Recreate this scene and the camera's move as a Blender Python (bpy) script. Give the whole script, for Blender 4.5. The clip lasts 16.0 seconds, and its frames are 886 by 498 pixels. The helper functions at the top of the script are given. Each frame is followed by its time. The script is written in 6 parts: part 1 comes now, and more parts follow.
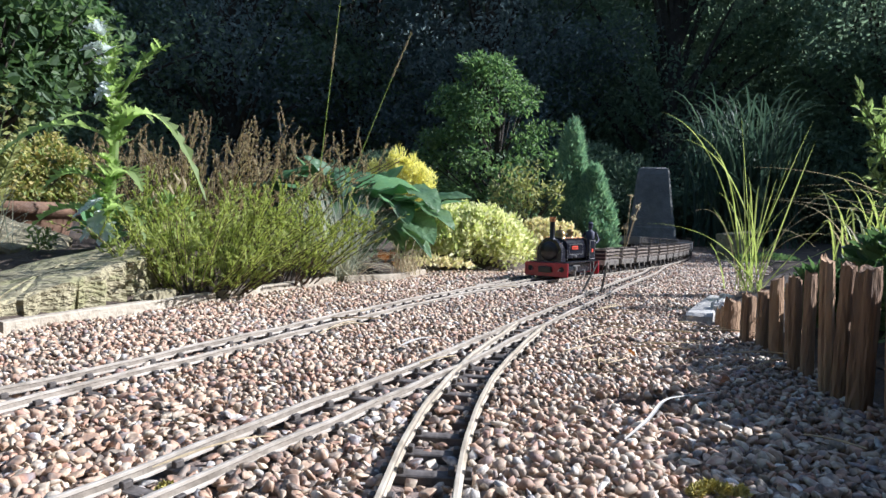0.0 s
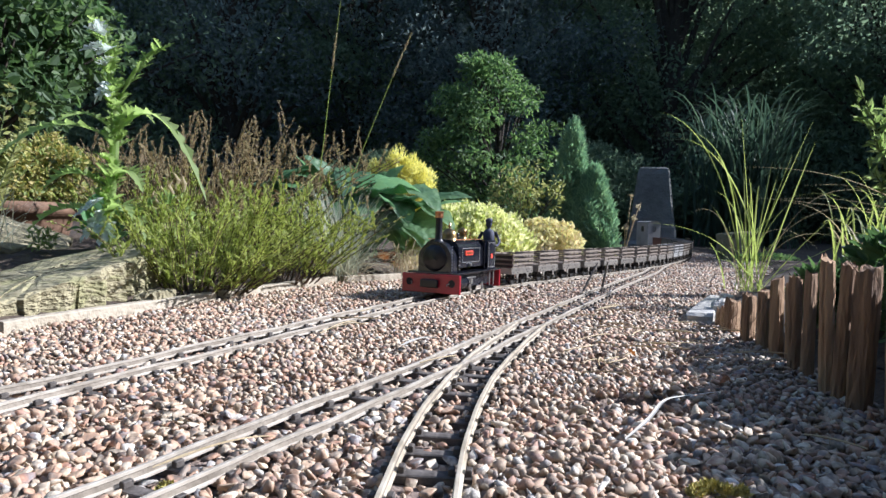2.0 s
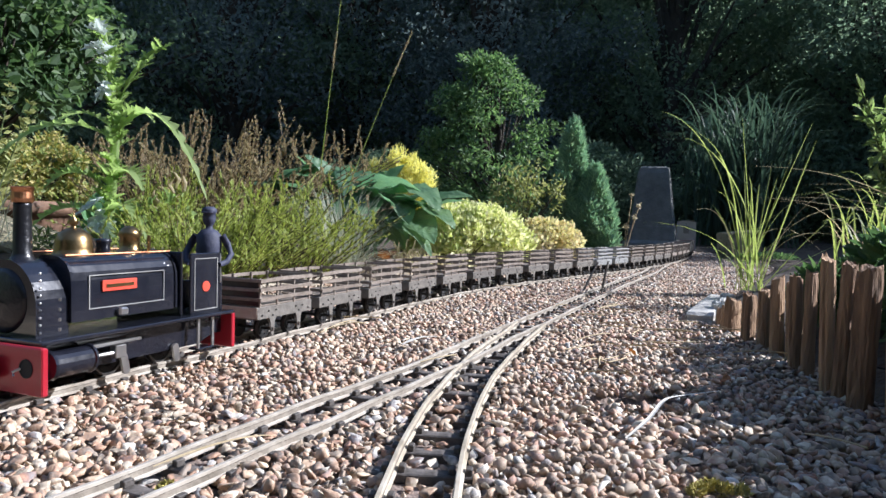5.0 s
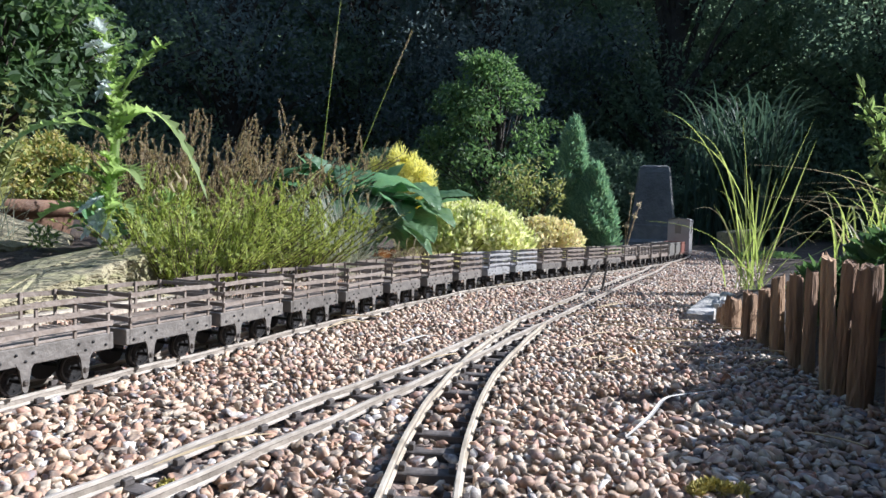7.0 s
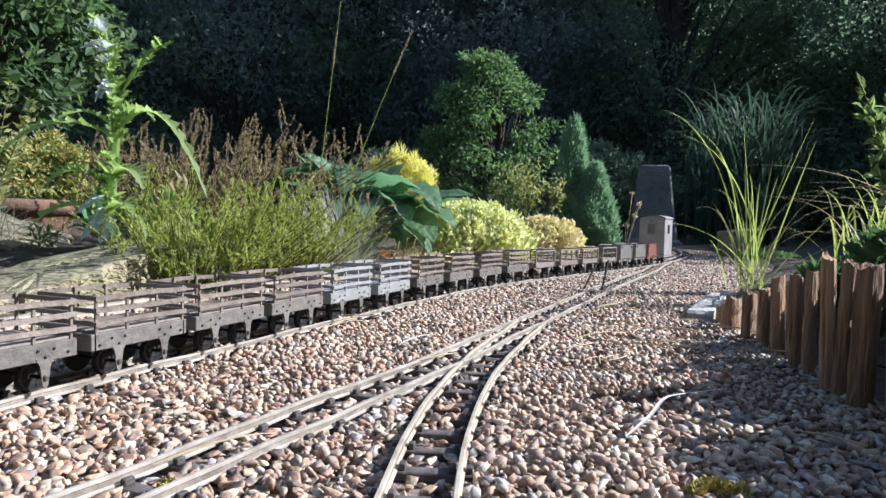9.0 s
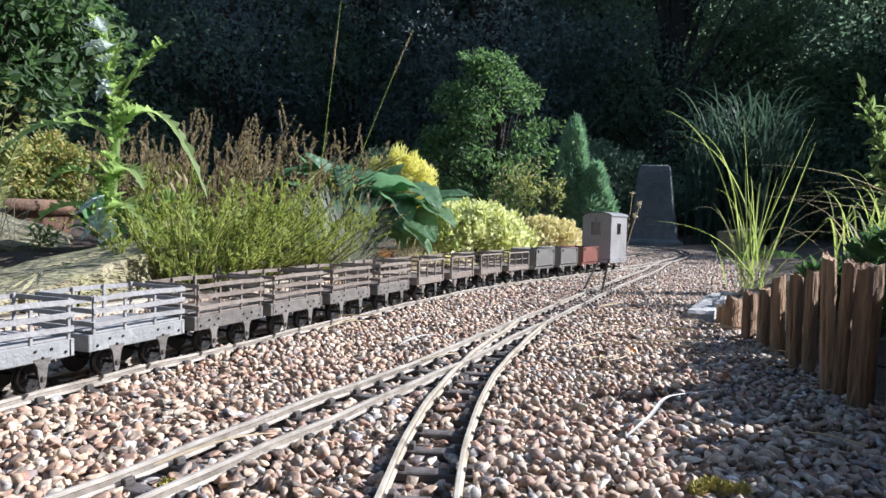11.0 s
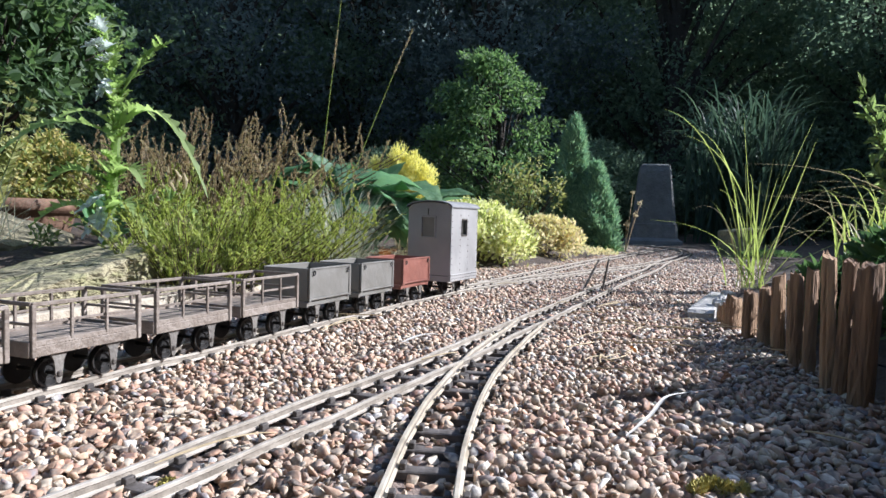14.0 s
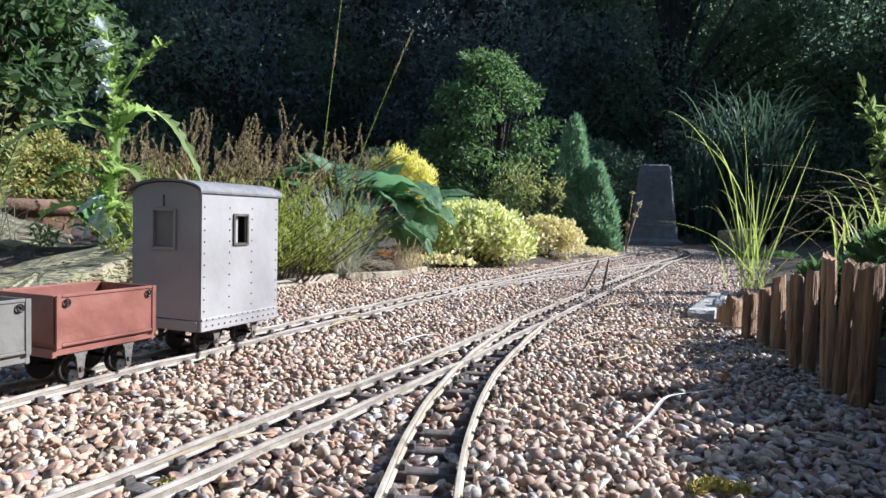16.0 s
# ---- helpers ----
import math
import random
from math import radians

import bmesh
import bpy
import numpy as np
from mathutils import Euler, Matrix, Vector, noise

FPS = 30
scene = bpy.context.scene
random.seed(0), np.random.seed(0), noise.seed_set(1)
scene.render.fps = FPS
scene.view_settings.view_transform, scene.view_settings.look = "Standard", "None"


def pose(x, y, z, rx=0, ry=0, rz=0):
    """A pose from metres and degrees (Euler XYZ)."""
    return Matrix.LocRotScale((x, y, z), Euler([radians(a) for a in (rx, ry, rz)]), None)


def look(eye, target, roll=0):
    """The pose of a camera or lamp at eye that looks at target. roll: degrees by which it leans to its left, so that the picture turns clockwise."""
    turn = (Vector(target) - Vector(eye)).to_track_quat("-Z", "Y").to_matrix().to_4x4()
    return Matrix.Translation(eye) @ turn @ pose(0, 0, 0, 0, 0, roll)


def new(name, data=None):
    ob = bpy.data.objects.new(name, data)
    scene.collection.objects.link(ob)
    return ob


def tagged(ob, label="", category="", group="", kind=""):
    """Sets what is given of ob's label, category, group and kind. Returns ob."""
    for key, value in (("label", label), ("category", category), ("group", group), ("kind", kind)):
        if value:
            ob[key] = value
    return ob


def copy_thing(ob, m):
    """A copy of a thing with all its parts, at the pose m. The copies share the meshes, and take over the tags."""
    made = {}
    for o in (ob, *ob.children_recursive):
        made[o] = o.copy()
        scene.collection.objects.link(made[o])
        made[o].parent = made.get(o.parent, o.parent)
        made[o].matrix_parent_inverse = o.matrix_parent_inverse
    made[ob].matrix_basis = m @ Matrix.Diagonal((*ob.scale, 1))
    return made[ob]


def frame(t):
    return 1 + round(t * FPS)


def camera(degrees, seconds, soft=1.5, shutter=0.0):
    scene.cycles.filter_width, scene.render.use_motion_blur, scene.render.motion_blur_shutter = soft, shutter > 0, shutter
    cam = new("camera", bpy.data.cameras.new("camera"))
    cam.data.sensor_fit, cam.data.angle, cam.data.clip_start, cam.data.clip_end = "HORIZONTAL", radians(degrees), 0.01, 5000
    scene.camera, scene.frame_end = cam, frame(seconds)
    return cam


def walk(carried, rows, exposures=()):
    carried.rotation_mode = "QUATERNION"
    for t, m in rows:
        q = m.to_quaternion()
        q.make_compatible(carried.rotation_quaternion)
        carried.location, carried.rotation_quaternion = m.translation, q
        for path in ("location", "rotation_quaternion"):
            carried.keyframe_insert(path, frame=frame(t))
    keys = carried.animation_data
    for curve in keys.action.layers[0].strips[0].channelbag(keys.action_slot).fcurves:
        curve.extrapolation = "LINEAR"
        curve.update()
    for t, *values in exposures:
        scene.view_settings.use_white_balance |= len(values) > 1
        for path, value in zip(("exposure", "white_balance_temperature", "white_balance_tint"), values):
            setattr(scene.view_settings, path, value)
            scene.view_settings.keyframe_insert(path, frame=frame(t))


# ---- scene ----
# ---------- camera ----------
FOV = 2 * math.degrees(math.atan(784 / 1200))
cam = camera(FOV, 16.0)
EYE = (0, 0, 0.116)


def aim(tilt, side):
    return look(EYE, (side, 1, EYE[2] - math.tan(radians(tilt))), 1.5)


walk(cam, [(0, aim(2.37, 0.0020)), (1.5, aim(2.38, 0.0018)), (3.0, aim(2.39, 0.0015)), (4.2, aim(2.43, 0.0012)),
           (6.3, aim(2.47, 0.0010)), (7.5, aim(2.57, 0.0008)), (9.2, aim(2.58, 0.0007)), (11.5, aim(2.58, 0.0002)),
           (13.5, aim(2.66, 0.0)), (14.5, aim(2.63, 0.0)), (16.0, aim(2.61, 0.0))],
     exposures=[(0, 0.98, 5620, 13), (16, 0.98, 5620, 13)])

# ---------- light ----------
SUN_AZ, SUN_EL = 82, 33
world = bpy.data.worlds.new("sky")
scene.world = world
world.use_nodes = True
wn = world.node_tree.nodes
sky = wn.new("ShaderNodeTexSky")
sky.sky_type, sky.sun_disc = "NISHITA", False
sky.sun_elevation, sky.sun_rotation = radians(SUN_EL), radians(SUN_AZ)
world.node_tree.links.new(sky.outputs[0], wn["Background"].inputs[0])
wn["Background"].inputs[1].default_value = 0.09
sun_data = bpy.data.lights.new("sun", "SUN")
sun_data.energy, sun_data.angle, sun_data.color = 5.0, radians(0.6), (1.0, 0.95, 0.89)
sun = new("sun", sun_data)
sun_way = Vector((math.sin(radians(SUN_AZ)) * math.cos(radians(SUN_EL)),
                  math.cos(radians(SUN_AZ)) * math.cos(radians(SUN_EL)), math.sin(radians(SUN_EL))))
sun.matrix_world = look(sun_way * 20, (0, 0, 0))

# ---------- materials ----------


def mat(name, cols, rough=0.6, metal=0.0, scale=60, bump=0.15, rnd="", mix=0.5, through_light=0.0, spec=0.5, stop="LINEAR", coat=0.0, stretch=None):
    """Procedural surface: noise at two scales, and a chance value by piece, run through a ramp of colours."""
    m = bpy.data.materials.new(name)
    m.use_nodes = True
    nt = m.node_tree
    n, link = nt.nodes, nt.links.new
    b = n["Principled BSDF"]
    tc = n.new("ShaderNodeTexCoord")
    n1 = n.new("ShaderNodeTexNoise")
    n1.inputs["Scale"].default_value, n1.inputs["Detail"].default_value = scale, 5
    n2 = n.new("ShaderNodeTexNoise")
    n2.inputs["Scale"].default_value, n2.inputs["Detail"].default_value = scale * 0.14, 3
    place = tc.outputs["Object"]
    if stretch:
        mp = n.new("ShaderNodeMapping")
        mp.inputs["Scale"].default_value, mp.inputs["Rotation"].default_value = stretch[:3], stretch[3:]
        link(place, mp.inputs["Vector"])
        place = mp.outputs[0]
    for t in (n1, n2):
        link(place, t.inputs["Vector"])
    add = n.new("ShaderNodeMath")
    add.operation = "ADD"
    link(n1.outputs[0], add.inputs[0])
    link(n2.outputs[0], add.inputs[1])
    half = n.new("ShaderNodeMapRange")
    half.inputs["From Min"].default_value, half.inputs["From Max"].default_value = 0.68, 1.32
    link(add.outputs[0], half.inputs["Value"])
    value = half.outputs[0]
    if rnd:
        if rnd == "island":
            src = n.new("ShaderNodeNewGeometry").outputs["Random Per Island"]
        else:
            src = n.new("ShaderNodeObjectInfo").outputs["Random"]
        mx = n.new("ShaderNodeMix")
        mx.inputs[0].default_value = mix
        link(value, mx.inputs[2])
        link(src, mx.inputs[3])
        value = mx.outputs[0]
    ramp = n.new("ShaderNodeValToRGB")
    ramp.color_ramp.interpolation = stop
    el = ramp.color_ramp.elements
    while len(el) < len(cols):
        el.new(0.5)
    for i, c in enumerate(cols):
        el[i].position = i / max(1, len(cols) - 1) if stop == "LINEAR" else i / len(cols)
        el[i].color = (*c, 1)
    link(value, ramp.inputs[0])
    link(ramp.outputs[0], b.inputs["Base Color"])
    b.inputs["Metallic"].default_value = metal
    b.inputs["Specular IOR Level"].default_value = spec
    b.inputs["Coat Weight"].default_value = coat
    rr = n.new("ShaderNodeMapRange")
    rr.inputs["To Min"].default_value, rr.inputs["To Max"].default_value = max(0.05, rough - 0.12), min(1, rough + 0.12)
    link(n1.outputs[0], rr.inputs["Value"])
    link(rr.outputs[0], b.inputs["Roughness"])
    if bump:
        n3 = n.new("ShaderNodeTexNoise")
        n3.inputs["Scale"].default_value, n3.inputs["Detail"].default_value = scale * 2.5, 4
        link(place, n3.inputs["Vector"])
        bp = n.new("ShaderNodeBump")
        bp.inputs["Strength"].default_value, bp.inputs["Distance"].default_value = bump, 0.4 / scale
        link(n3.outputs[0], bp.inputs["Height"])
        link(bp.outputs[0], b.inputs["Normal"])
    if through_light:
        tr = n.new("ShaderNodeBsdfTranslucent")
        hs = n.new("ShaderNodeHueSaturation")
        hs.inputs["Saturation"].default_value, hs.inputs["Value"].default_value = 1.15, 1.6
        link(ramp.outputs[0], hs.inputs["Color"])
        link(hs.outputs[0], tr.inputs["Color"])
        ms = n.new("ShaderNodeMixShader")
        ms.inputs[0].default_value = through_light
        link(b.outputs[0], ms.inputs[1])
        link(tr.outputs[0], ms.inputs[2])
        link(ms.outputs[0], n["Material Output"].inputs[0])
    return m


PEBBLE = [(0.416, 0.274, 0.171), (0.166, 0.131, 0.104), (0.562, 0.405, 0.270), (0.260, 0.152, 0.095), (0.708, 0.608, 0.450), (0.312, 0.253, 0.194),
          (0.478, 0.284, 0.180), (0.094, 0.076, 0.063), (0.520, 0.425, 0.306), (0.354, 0.223, 0.144), (0.228, 0.188, 0.149), (0.624, 0.477, 0.324), (0.374, 0.203, 0.131), (0.20, 0.185, 0.18), (0.80, 0.74, 0.62), (0.30, 0.135, 0.09)]
M_PEB = mat("pebble", PEBBLE, 0.62, scale=220, bump=0.25, rnd="island", mix=0.86)
M_PEB_ONE = mat("pebble_single", PEBBLE, 0.62, scale=220, bump=0.25, rnd="object", mix=0.86)
M_GRIT = mat("grit", [(0.09, 0.075, 0.06), (0.24, 0.18, 0.145), (0.34, 0.27, 0.22)], 0.9, scale=190, bump=0.8)
M_SOIL = mat("soil", [(0.035, 0.027, 0.02), (0.07, 0.05, 0.035), (0.11, 0.085, 0.055)], 0.95, scale=40, bump=0.8)
M_RAILWEB = mat("rail_web_dark", [(0.13, 0.11, 0.085), (0.26, 0.225, 0.18), (0.36, 0.32, 0.26)], 0.7, metal=0.2, scale=110, bump=0.3)
M_RAIL = mat("rail_metal", [(0.30, 0.262, 0.21), (0.46, 0.41, 0.34), (0.58, 0.53, 0.45)], 0.42, metal=0.25, scale=90, bump=0.08)
M_BRASS_RAIL = mat("brass_rail", [(0.38, 0.32, 0.23), (0.58, 0.50, 0.38), (0.68, 0.61, 0.49)], 0.42, metal=0.25, scale=90, bump=0.08)
M_SLEEPER = mat("sleeper_brown", [(0.03, 0.025, 0.022), (0.07, 0.06, 0.052), (0.15, 0.13, 0.115)], 0.7, scale=130, bump=0.3)
M_STONE = mat("sandstone", [(0.075, 0.066, 0.040), (0.19, 0.168, 0.098), (0.29, 0.255, 0.16), (0.15, 0.15, 0.075)], 0.9, scale=34, bump=1.0)
M_SLAB = mat("layered_sandstone", [(0.10, 0.085, 0.045), (0.24, 0.21, 0.115), (0.36, 0.315, 0.19), (0.30, 0.28, 0.14), (0.17, 0.16, 0.075)], 0.9, scale=26, bump=1.0, stretch=(.5, 1.6, 3.0, 0, .22, .5))
M_SLATE = mat("pale_slate", [(0.30, 0.28, 0.25), (0.42, 0.40, 0.36), (0.55, 0.52, 0.47)], 0.7, scale=60, bump=0.5)
M_OBEL = mat("granite_grey", [(0.105, 0.112, 0.101), (0.196, 0.196, 0.182)], 0.9, scale=30, bump=0.6)
M_LOG = mat("log_brown", [(0.10, 0.058, 0.034), (0.27, 0.162, 0.088), (0.42, 0.27, 0.15), (0.52, 0.36, 0.215)], 0.9, scale=85, bump=1.0, rnd="object", mix=0.45, stretch=(1.6, 1.6, .22, 0, 0, 0))
M_BOARD = mat("edging_board", [(0.30, 0.25, 0.18), (0.46, 0.41, 0.32)], 0.85, scale=40, bump=0.5)
M_POT = mat("terracotta", [(0.10, 0.058, 0.036), (0.20, 0.115, 0.068)], 0.8, scale=25, bump=0.3)
M_WOOD = mat("wagon_timber", [(0.105, 0.082, 0.062), (0.20, 0.162, 0.128), (0.30, 0.255, 0.21)], 0.5, scale=120, bump=0.4, rnd="object", mix=0.35)
M_PALEWOOD = mat("pale_wagon_timber", [(0.22, 0.212, 0.20), (0.33, 0.32, 0.305)], 0.6, scale=120, bump=0.4, rnd="object", mix=0.3)
M_SOLE = mat("weathered_sole_bar", [(0.070, 0.061, 0.051), (0.139, 0.125, 0.107), (0.213, 0.193, 0.164)], 0.55, metal=0.1, scale=140, bump=0.3, rnd="object", mix=0.3)
M_PALEIRON = mat("pale_sole_bar", [(0.18, 0.18, 0.17), (0.30, 0.30, 0.285)], 0.6, scale=120, bump=0.3)
M_IRON = mat("wagon_iron", [(0.035, 0.030, 0.025), (0.08, 0.068, 0.056), (0.14, 0.122, 0.10)], 0.6, metal=0.2, scale=140, bump=0.3)
M_WHEEL = mat("wheel_steel", [(0.010, 0.010, 0.010), (0.03, 0.028, 0.026)], 0.5, metal=0.3, scale=90, bump=0.1)
M_TYRE = mat("worn_tyre_steel", [(0.08, 0.075, 0.07), (0.18, 0.17, 0.16)], 0.35, metal=0.8, scale=90, bump=0.05)
M_TREAD = mat("bright_steel", [(0.35, 0.34, 0.33), (0.55, 0.54, 0.52)], 0.3, metal=0.9, scale=90, bump=0.05)
M_GREY = mat("wagon_grey_paint", [(0.14, 0.13, 0.11), (0.18, 0.17, 0.148), (0.22, 0.205, 0.18)], 0.42, scale=40, bump=0.1, spec=1.0)
M_RED = mat("wagon_red_oxide", [(0.15, 0.050, 0.034), (0.235, 0.086, 0.058), (0.29, 0.125, 0.09)], 0.42, scale=40, bump=0.10, spec=1.0)
M_VAN = mat("van_grey_paint", [(0.23, 0.222, 0.21), (0.32, 0.308, 0.292), (0.38, 0.365, 0.345)], 0.42, scale=20, bump=0.06, spec=1.0)
M_ROOF = mat("van_roof_grey", [(0.15, 0.15, 0.15), (0.25, 0.25, 0.245)], 0.8, scale=90, bump=0.35)
M_DARK = mat("dark_inside", [(0.015, 0.014, 0.013), (0.03, 0.028, 0.026)], 0.9, scale=40, bump=0)
M_BLACK = mat("loco_black_enamel", [(0.006, 0.007, 0.012), (0.014, 0.015, 0.022)], 0.22, scale=60, bump=0.03, coat=0.4)
M_SMOKE = mat("smokebox_black", [(0.006, 0.006, 0.008), (0.014, 0.014, 0.016)], 0.35, scale=90, bump=0.15)
M_BEAM = mat("buffer_beam_red", [(0.26, 0.008, 0.018), (0.37, 0.013, 0.026)], 0.35, scale=60, bump=0.04, coat=0.2)
M_PLATE = mat("nameplate_red", [(0.55, 0.06, 0.035), (0.66, 0.09, 0.05)], 0.35, scale=60, bump=0)
M_LINE = mat("lining_cream", [(0.20, 0.20, 0.19), (0.34, 0.33, 0.30)], 0.5, scale=60, bump=0)
M_COPPER = mat("copper", [(0.50, 0.20, 0.09), (0.72, 0.36, 0.19)], 0.3, metal=1, scale=70, bump=0.05)
M_BRASS = mat("brass", [(0.20, 0.13, 0.055), (0.42, 0.29, 0.14)], 0.30, metal=1, scale=70, bump=0.05)
M_FIGURE = mat("figure_navy", [(0.020, 0.023, 0.045), (0.045, 0.05, 0.085)], 0.7, scale=150, bump=0.2)
M_STRAW = mat("straw", [(0.38, 0.29, 0.16), (0.58, 0.47, 0.29)], 0.7, scale=80, bump=0.2, through_light=0.2, rnd="object")
M_PALE = mat("bleached_strip", [(0.42, 0.39, 0.33), (0.58, 0.55, 0.49)], 0.6, scale=80, bump=0.2)
M_DEADLEAF = mat("dead_leaf", [(0.16, 0.07, 0.03), (0.30, 0.13, 0.05)], 0.7, scale=120, bump=0.4, through_light=0.25, rnd="object")
M_MOSS = mat("moss", [(0.30, 0.26, 0.06), (0.52, 0.45, 0.14)], 0.9, scale=160, bump=0.6, rnd="island")
M_STEM = mat("stem_green", [(0.07, 0.10, 0.03), (0.15, 0.19, 0.06)], 0.7, scale=60, bump=0.2)
M_TWIG = mat("twig_brown", [(0.06, 0.04, 0.025), (0.13, 0.09, 0.06)], 0.85, scale=60, bump=0.4)
M_DEEPLEAF = mat("deep_foliage", [(0.061, 0.088, 0.061), (0.108, 0.146, 0.097), (0.162, 0.209, 0.135)], 0.9, scale=14, bump=1.0)
M_BARK = mat("bark", [(0.03, 0.024, 0.018), (0.075, 0.06, 0.045)], 0.95, scale=18, bump=0.9)


def leafmat(name, cols, tl=0.4, rough=0.55, spec=0.4, relief=0.1):
    return mat(name, cols, rough, scale=35, bump=relief, rnd="island", mix=0.7, through_light=tl, spec=spec)


L_HEATH = leafmat("heather_leaf", [(0.16, 0.21, 0.055), (0.34, 0.39, 0.105), (0.52, 0.55, 0.20)])
L_RUST = leafmat("rusty_sprig", [(0.2, 0.15, 0.09), (0.34, 0.27, 0.16), (0.38, 0.36, 0.19)])
L_THISTLE = leafmat("thistle_leaf", [(0.17, 0.25, 0.09), (0.27, 0.36, 0.13), (0.4, 0.47, 0.24)], 0.6)
L_SILVER = leafmat("silver_leaf", [(0.50, 0.55, 0.50), (0.68, 0.72, 0.68)], 0.35, 0.4)
L_BROAD = leafmat("broad_leaf", [(0.07, 0.145, 0.095), (0.13, 0.23, 0.125), (0.25, 0.37, 0.15)], 0.48, 0.36, 0.6, 0.7)
L_FESCUE = leafmat("fescue_blade", [(0.24, 0.28, 0.24), (0.38, 0.4, 0.3), (0.46, 0.43, 0.3)], 0.3)
L_GOLD = leafmat("golden_conifer", [(0.6, 0.58, 0.17), (0.74, 0.71, 0.27), (0.82, 0.8, 0.42)], 0.35)
L_MOUND = leafmat("variegated_leaf", [(0.2, 0.27, 0.07), (0.48, 0.52, 0.18), (0.74, 0.73, 0.42), (0.84, 0.82, 0.6)], 0.35)
L_PEACH = leafmat("peach_leaf", [(0.45, 0.45, 0.18), (0.68, 0.63, 0.36), (0.74, 0.62, 0.42)], 0.35)
L_CONIFER = leafmat("blue_conifer", [(0.130, 0.227, 0.150), (0.260, 0.403, 0.247), (0.468, 0.611, 0.351)], 0.3)
L_SHRUB = leafmat("yellow_shrub_leaf", [(0.12, 0.15, 0.04), (0.32, 0.34, 0.12), (0.54, 0.52, 0.25)], 0.35)
L_MAPLE = leafmat("maple_leaf", [(0.062, 0.115, 0.050), (0.119, 0.194, 0.077), (0.250, 0.350, 0.138)], 0.4)
L_SEDGE = leafmat("sedge_blade", [(0.19, 0.25, 0.08), (0.31, 0.37, 0.12), (0.46, 0.48, 0.23)], 0.45, 0.4)
L_DRYBLADE = leafmat("dry_blade", [(0.36, 0.3, 0.19), (0.56, 0.48, 0.32)], 0.3)
L_TALLGRASS = leafmat("tall_grass_blade", [(0.041, 0.074, 0.051), (0.067, 0.103, 0.069), (0.098, 0.138, 0.087)], 0.35)
L_LAUREL = leafmat("laurel_leaf", [(0.12, 0.18, 0.06), (0.22, 0.29, 0.11), (0.36, 0.41, 0.2)], 0.45, 0.35)
L_BACK = leafmat("wood_leaf", [(0.098, 0.140, 0.098), (0.163, 0.221, 0.143), (0.247, 0.312, 0.202)], 0.55, 0.8, 0.2)
L_BLUEBACK = leafmat("blue_wood_leaf", [(0.088, 0.121, 0.121), (0.154, 0.193, 0.181), (0.275, 0.319, 0.286)], 0.55, 0.8, 0.2)
L_DARKSHRUB = leafmat("dark_shrub_leaf", [(0.044, 0.081, 0.037), (0.075, 0.125, 0.050), (0.138, 0.206, 0.075)], 0.4)
L_POTPLANT = leafmat("box_leaf", [(0.103, 0.143, 0.052), (0.208, 0.259, 0.078), (0.440, 0.402, 0.143), (0.492, 0.377, 0.181)], 0.35)

# ---------- mesh tools ----------
rng = np.random.default_rng(7)


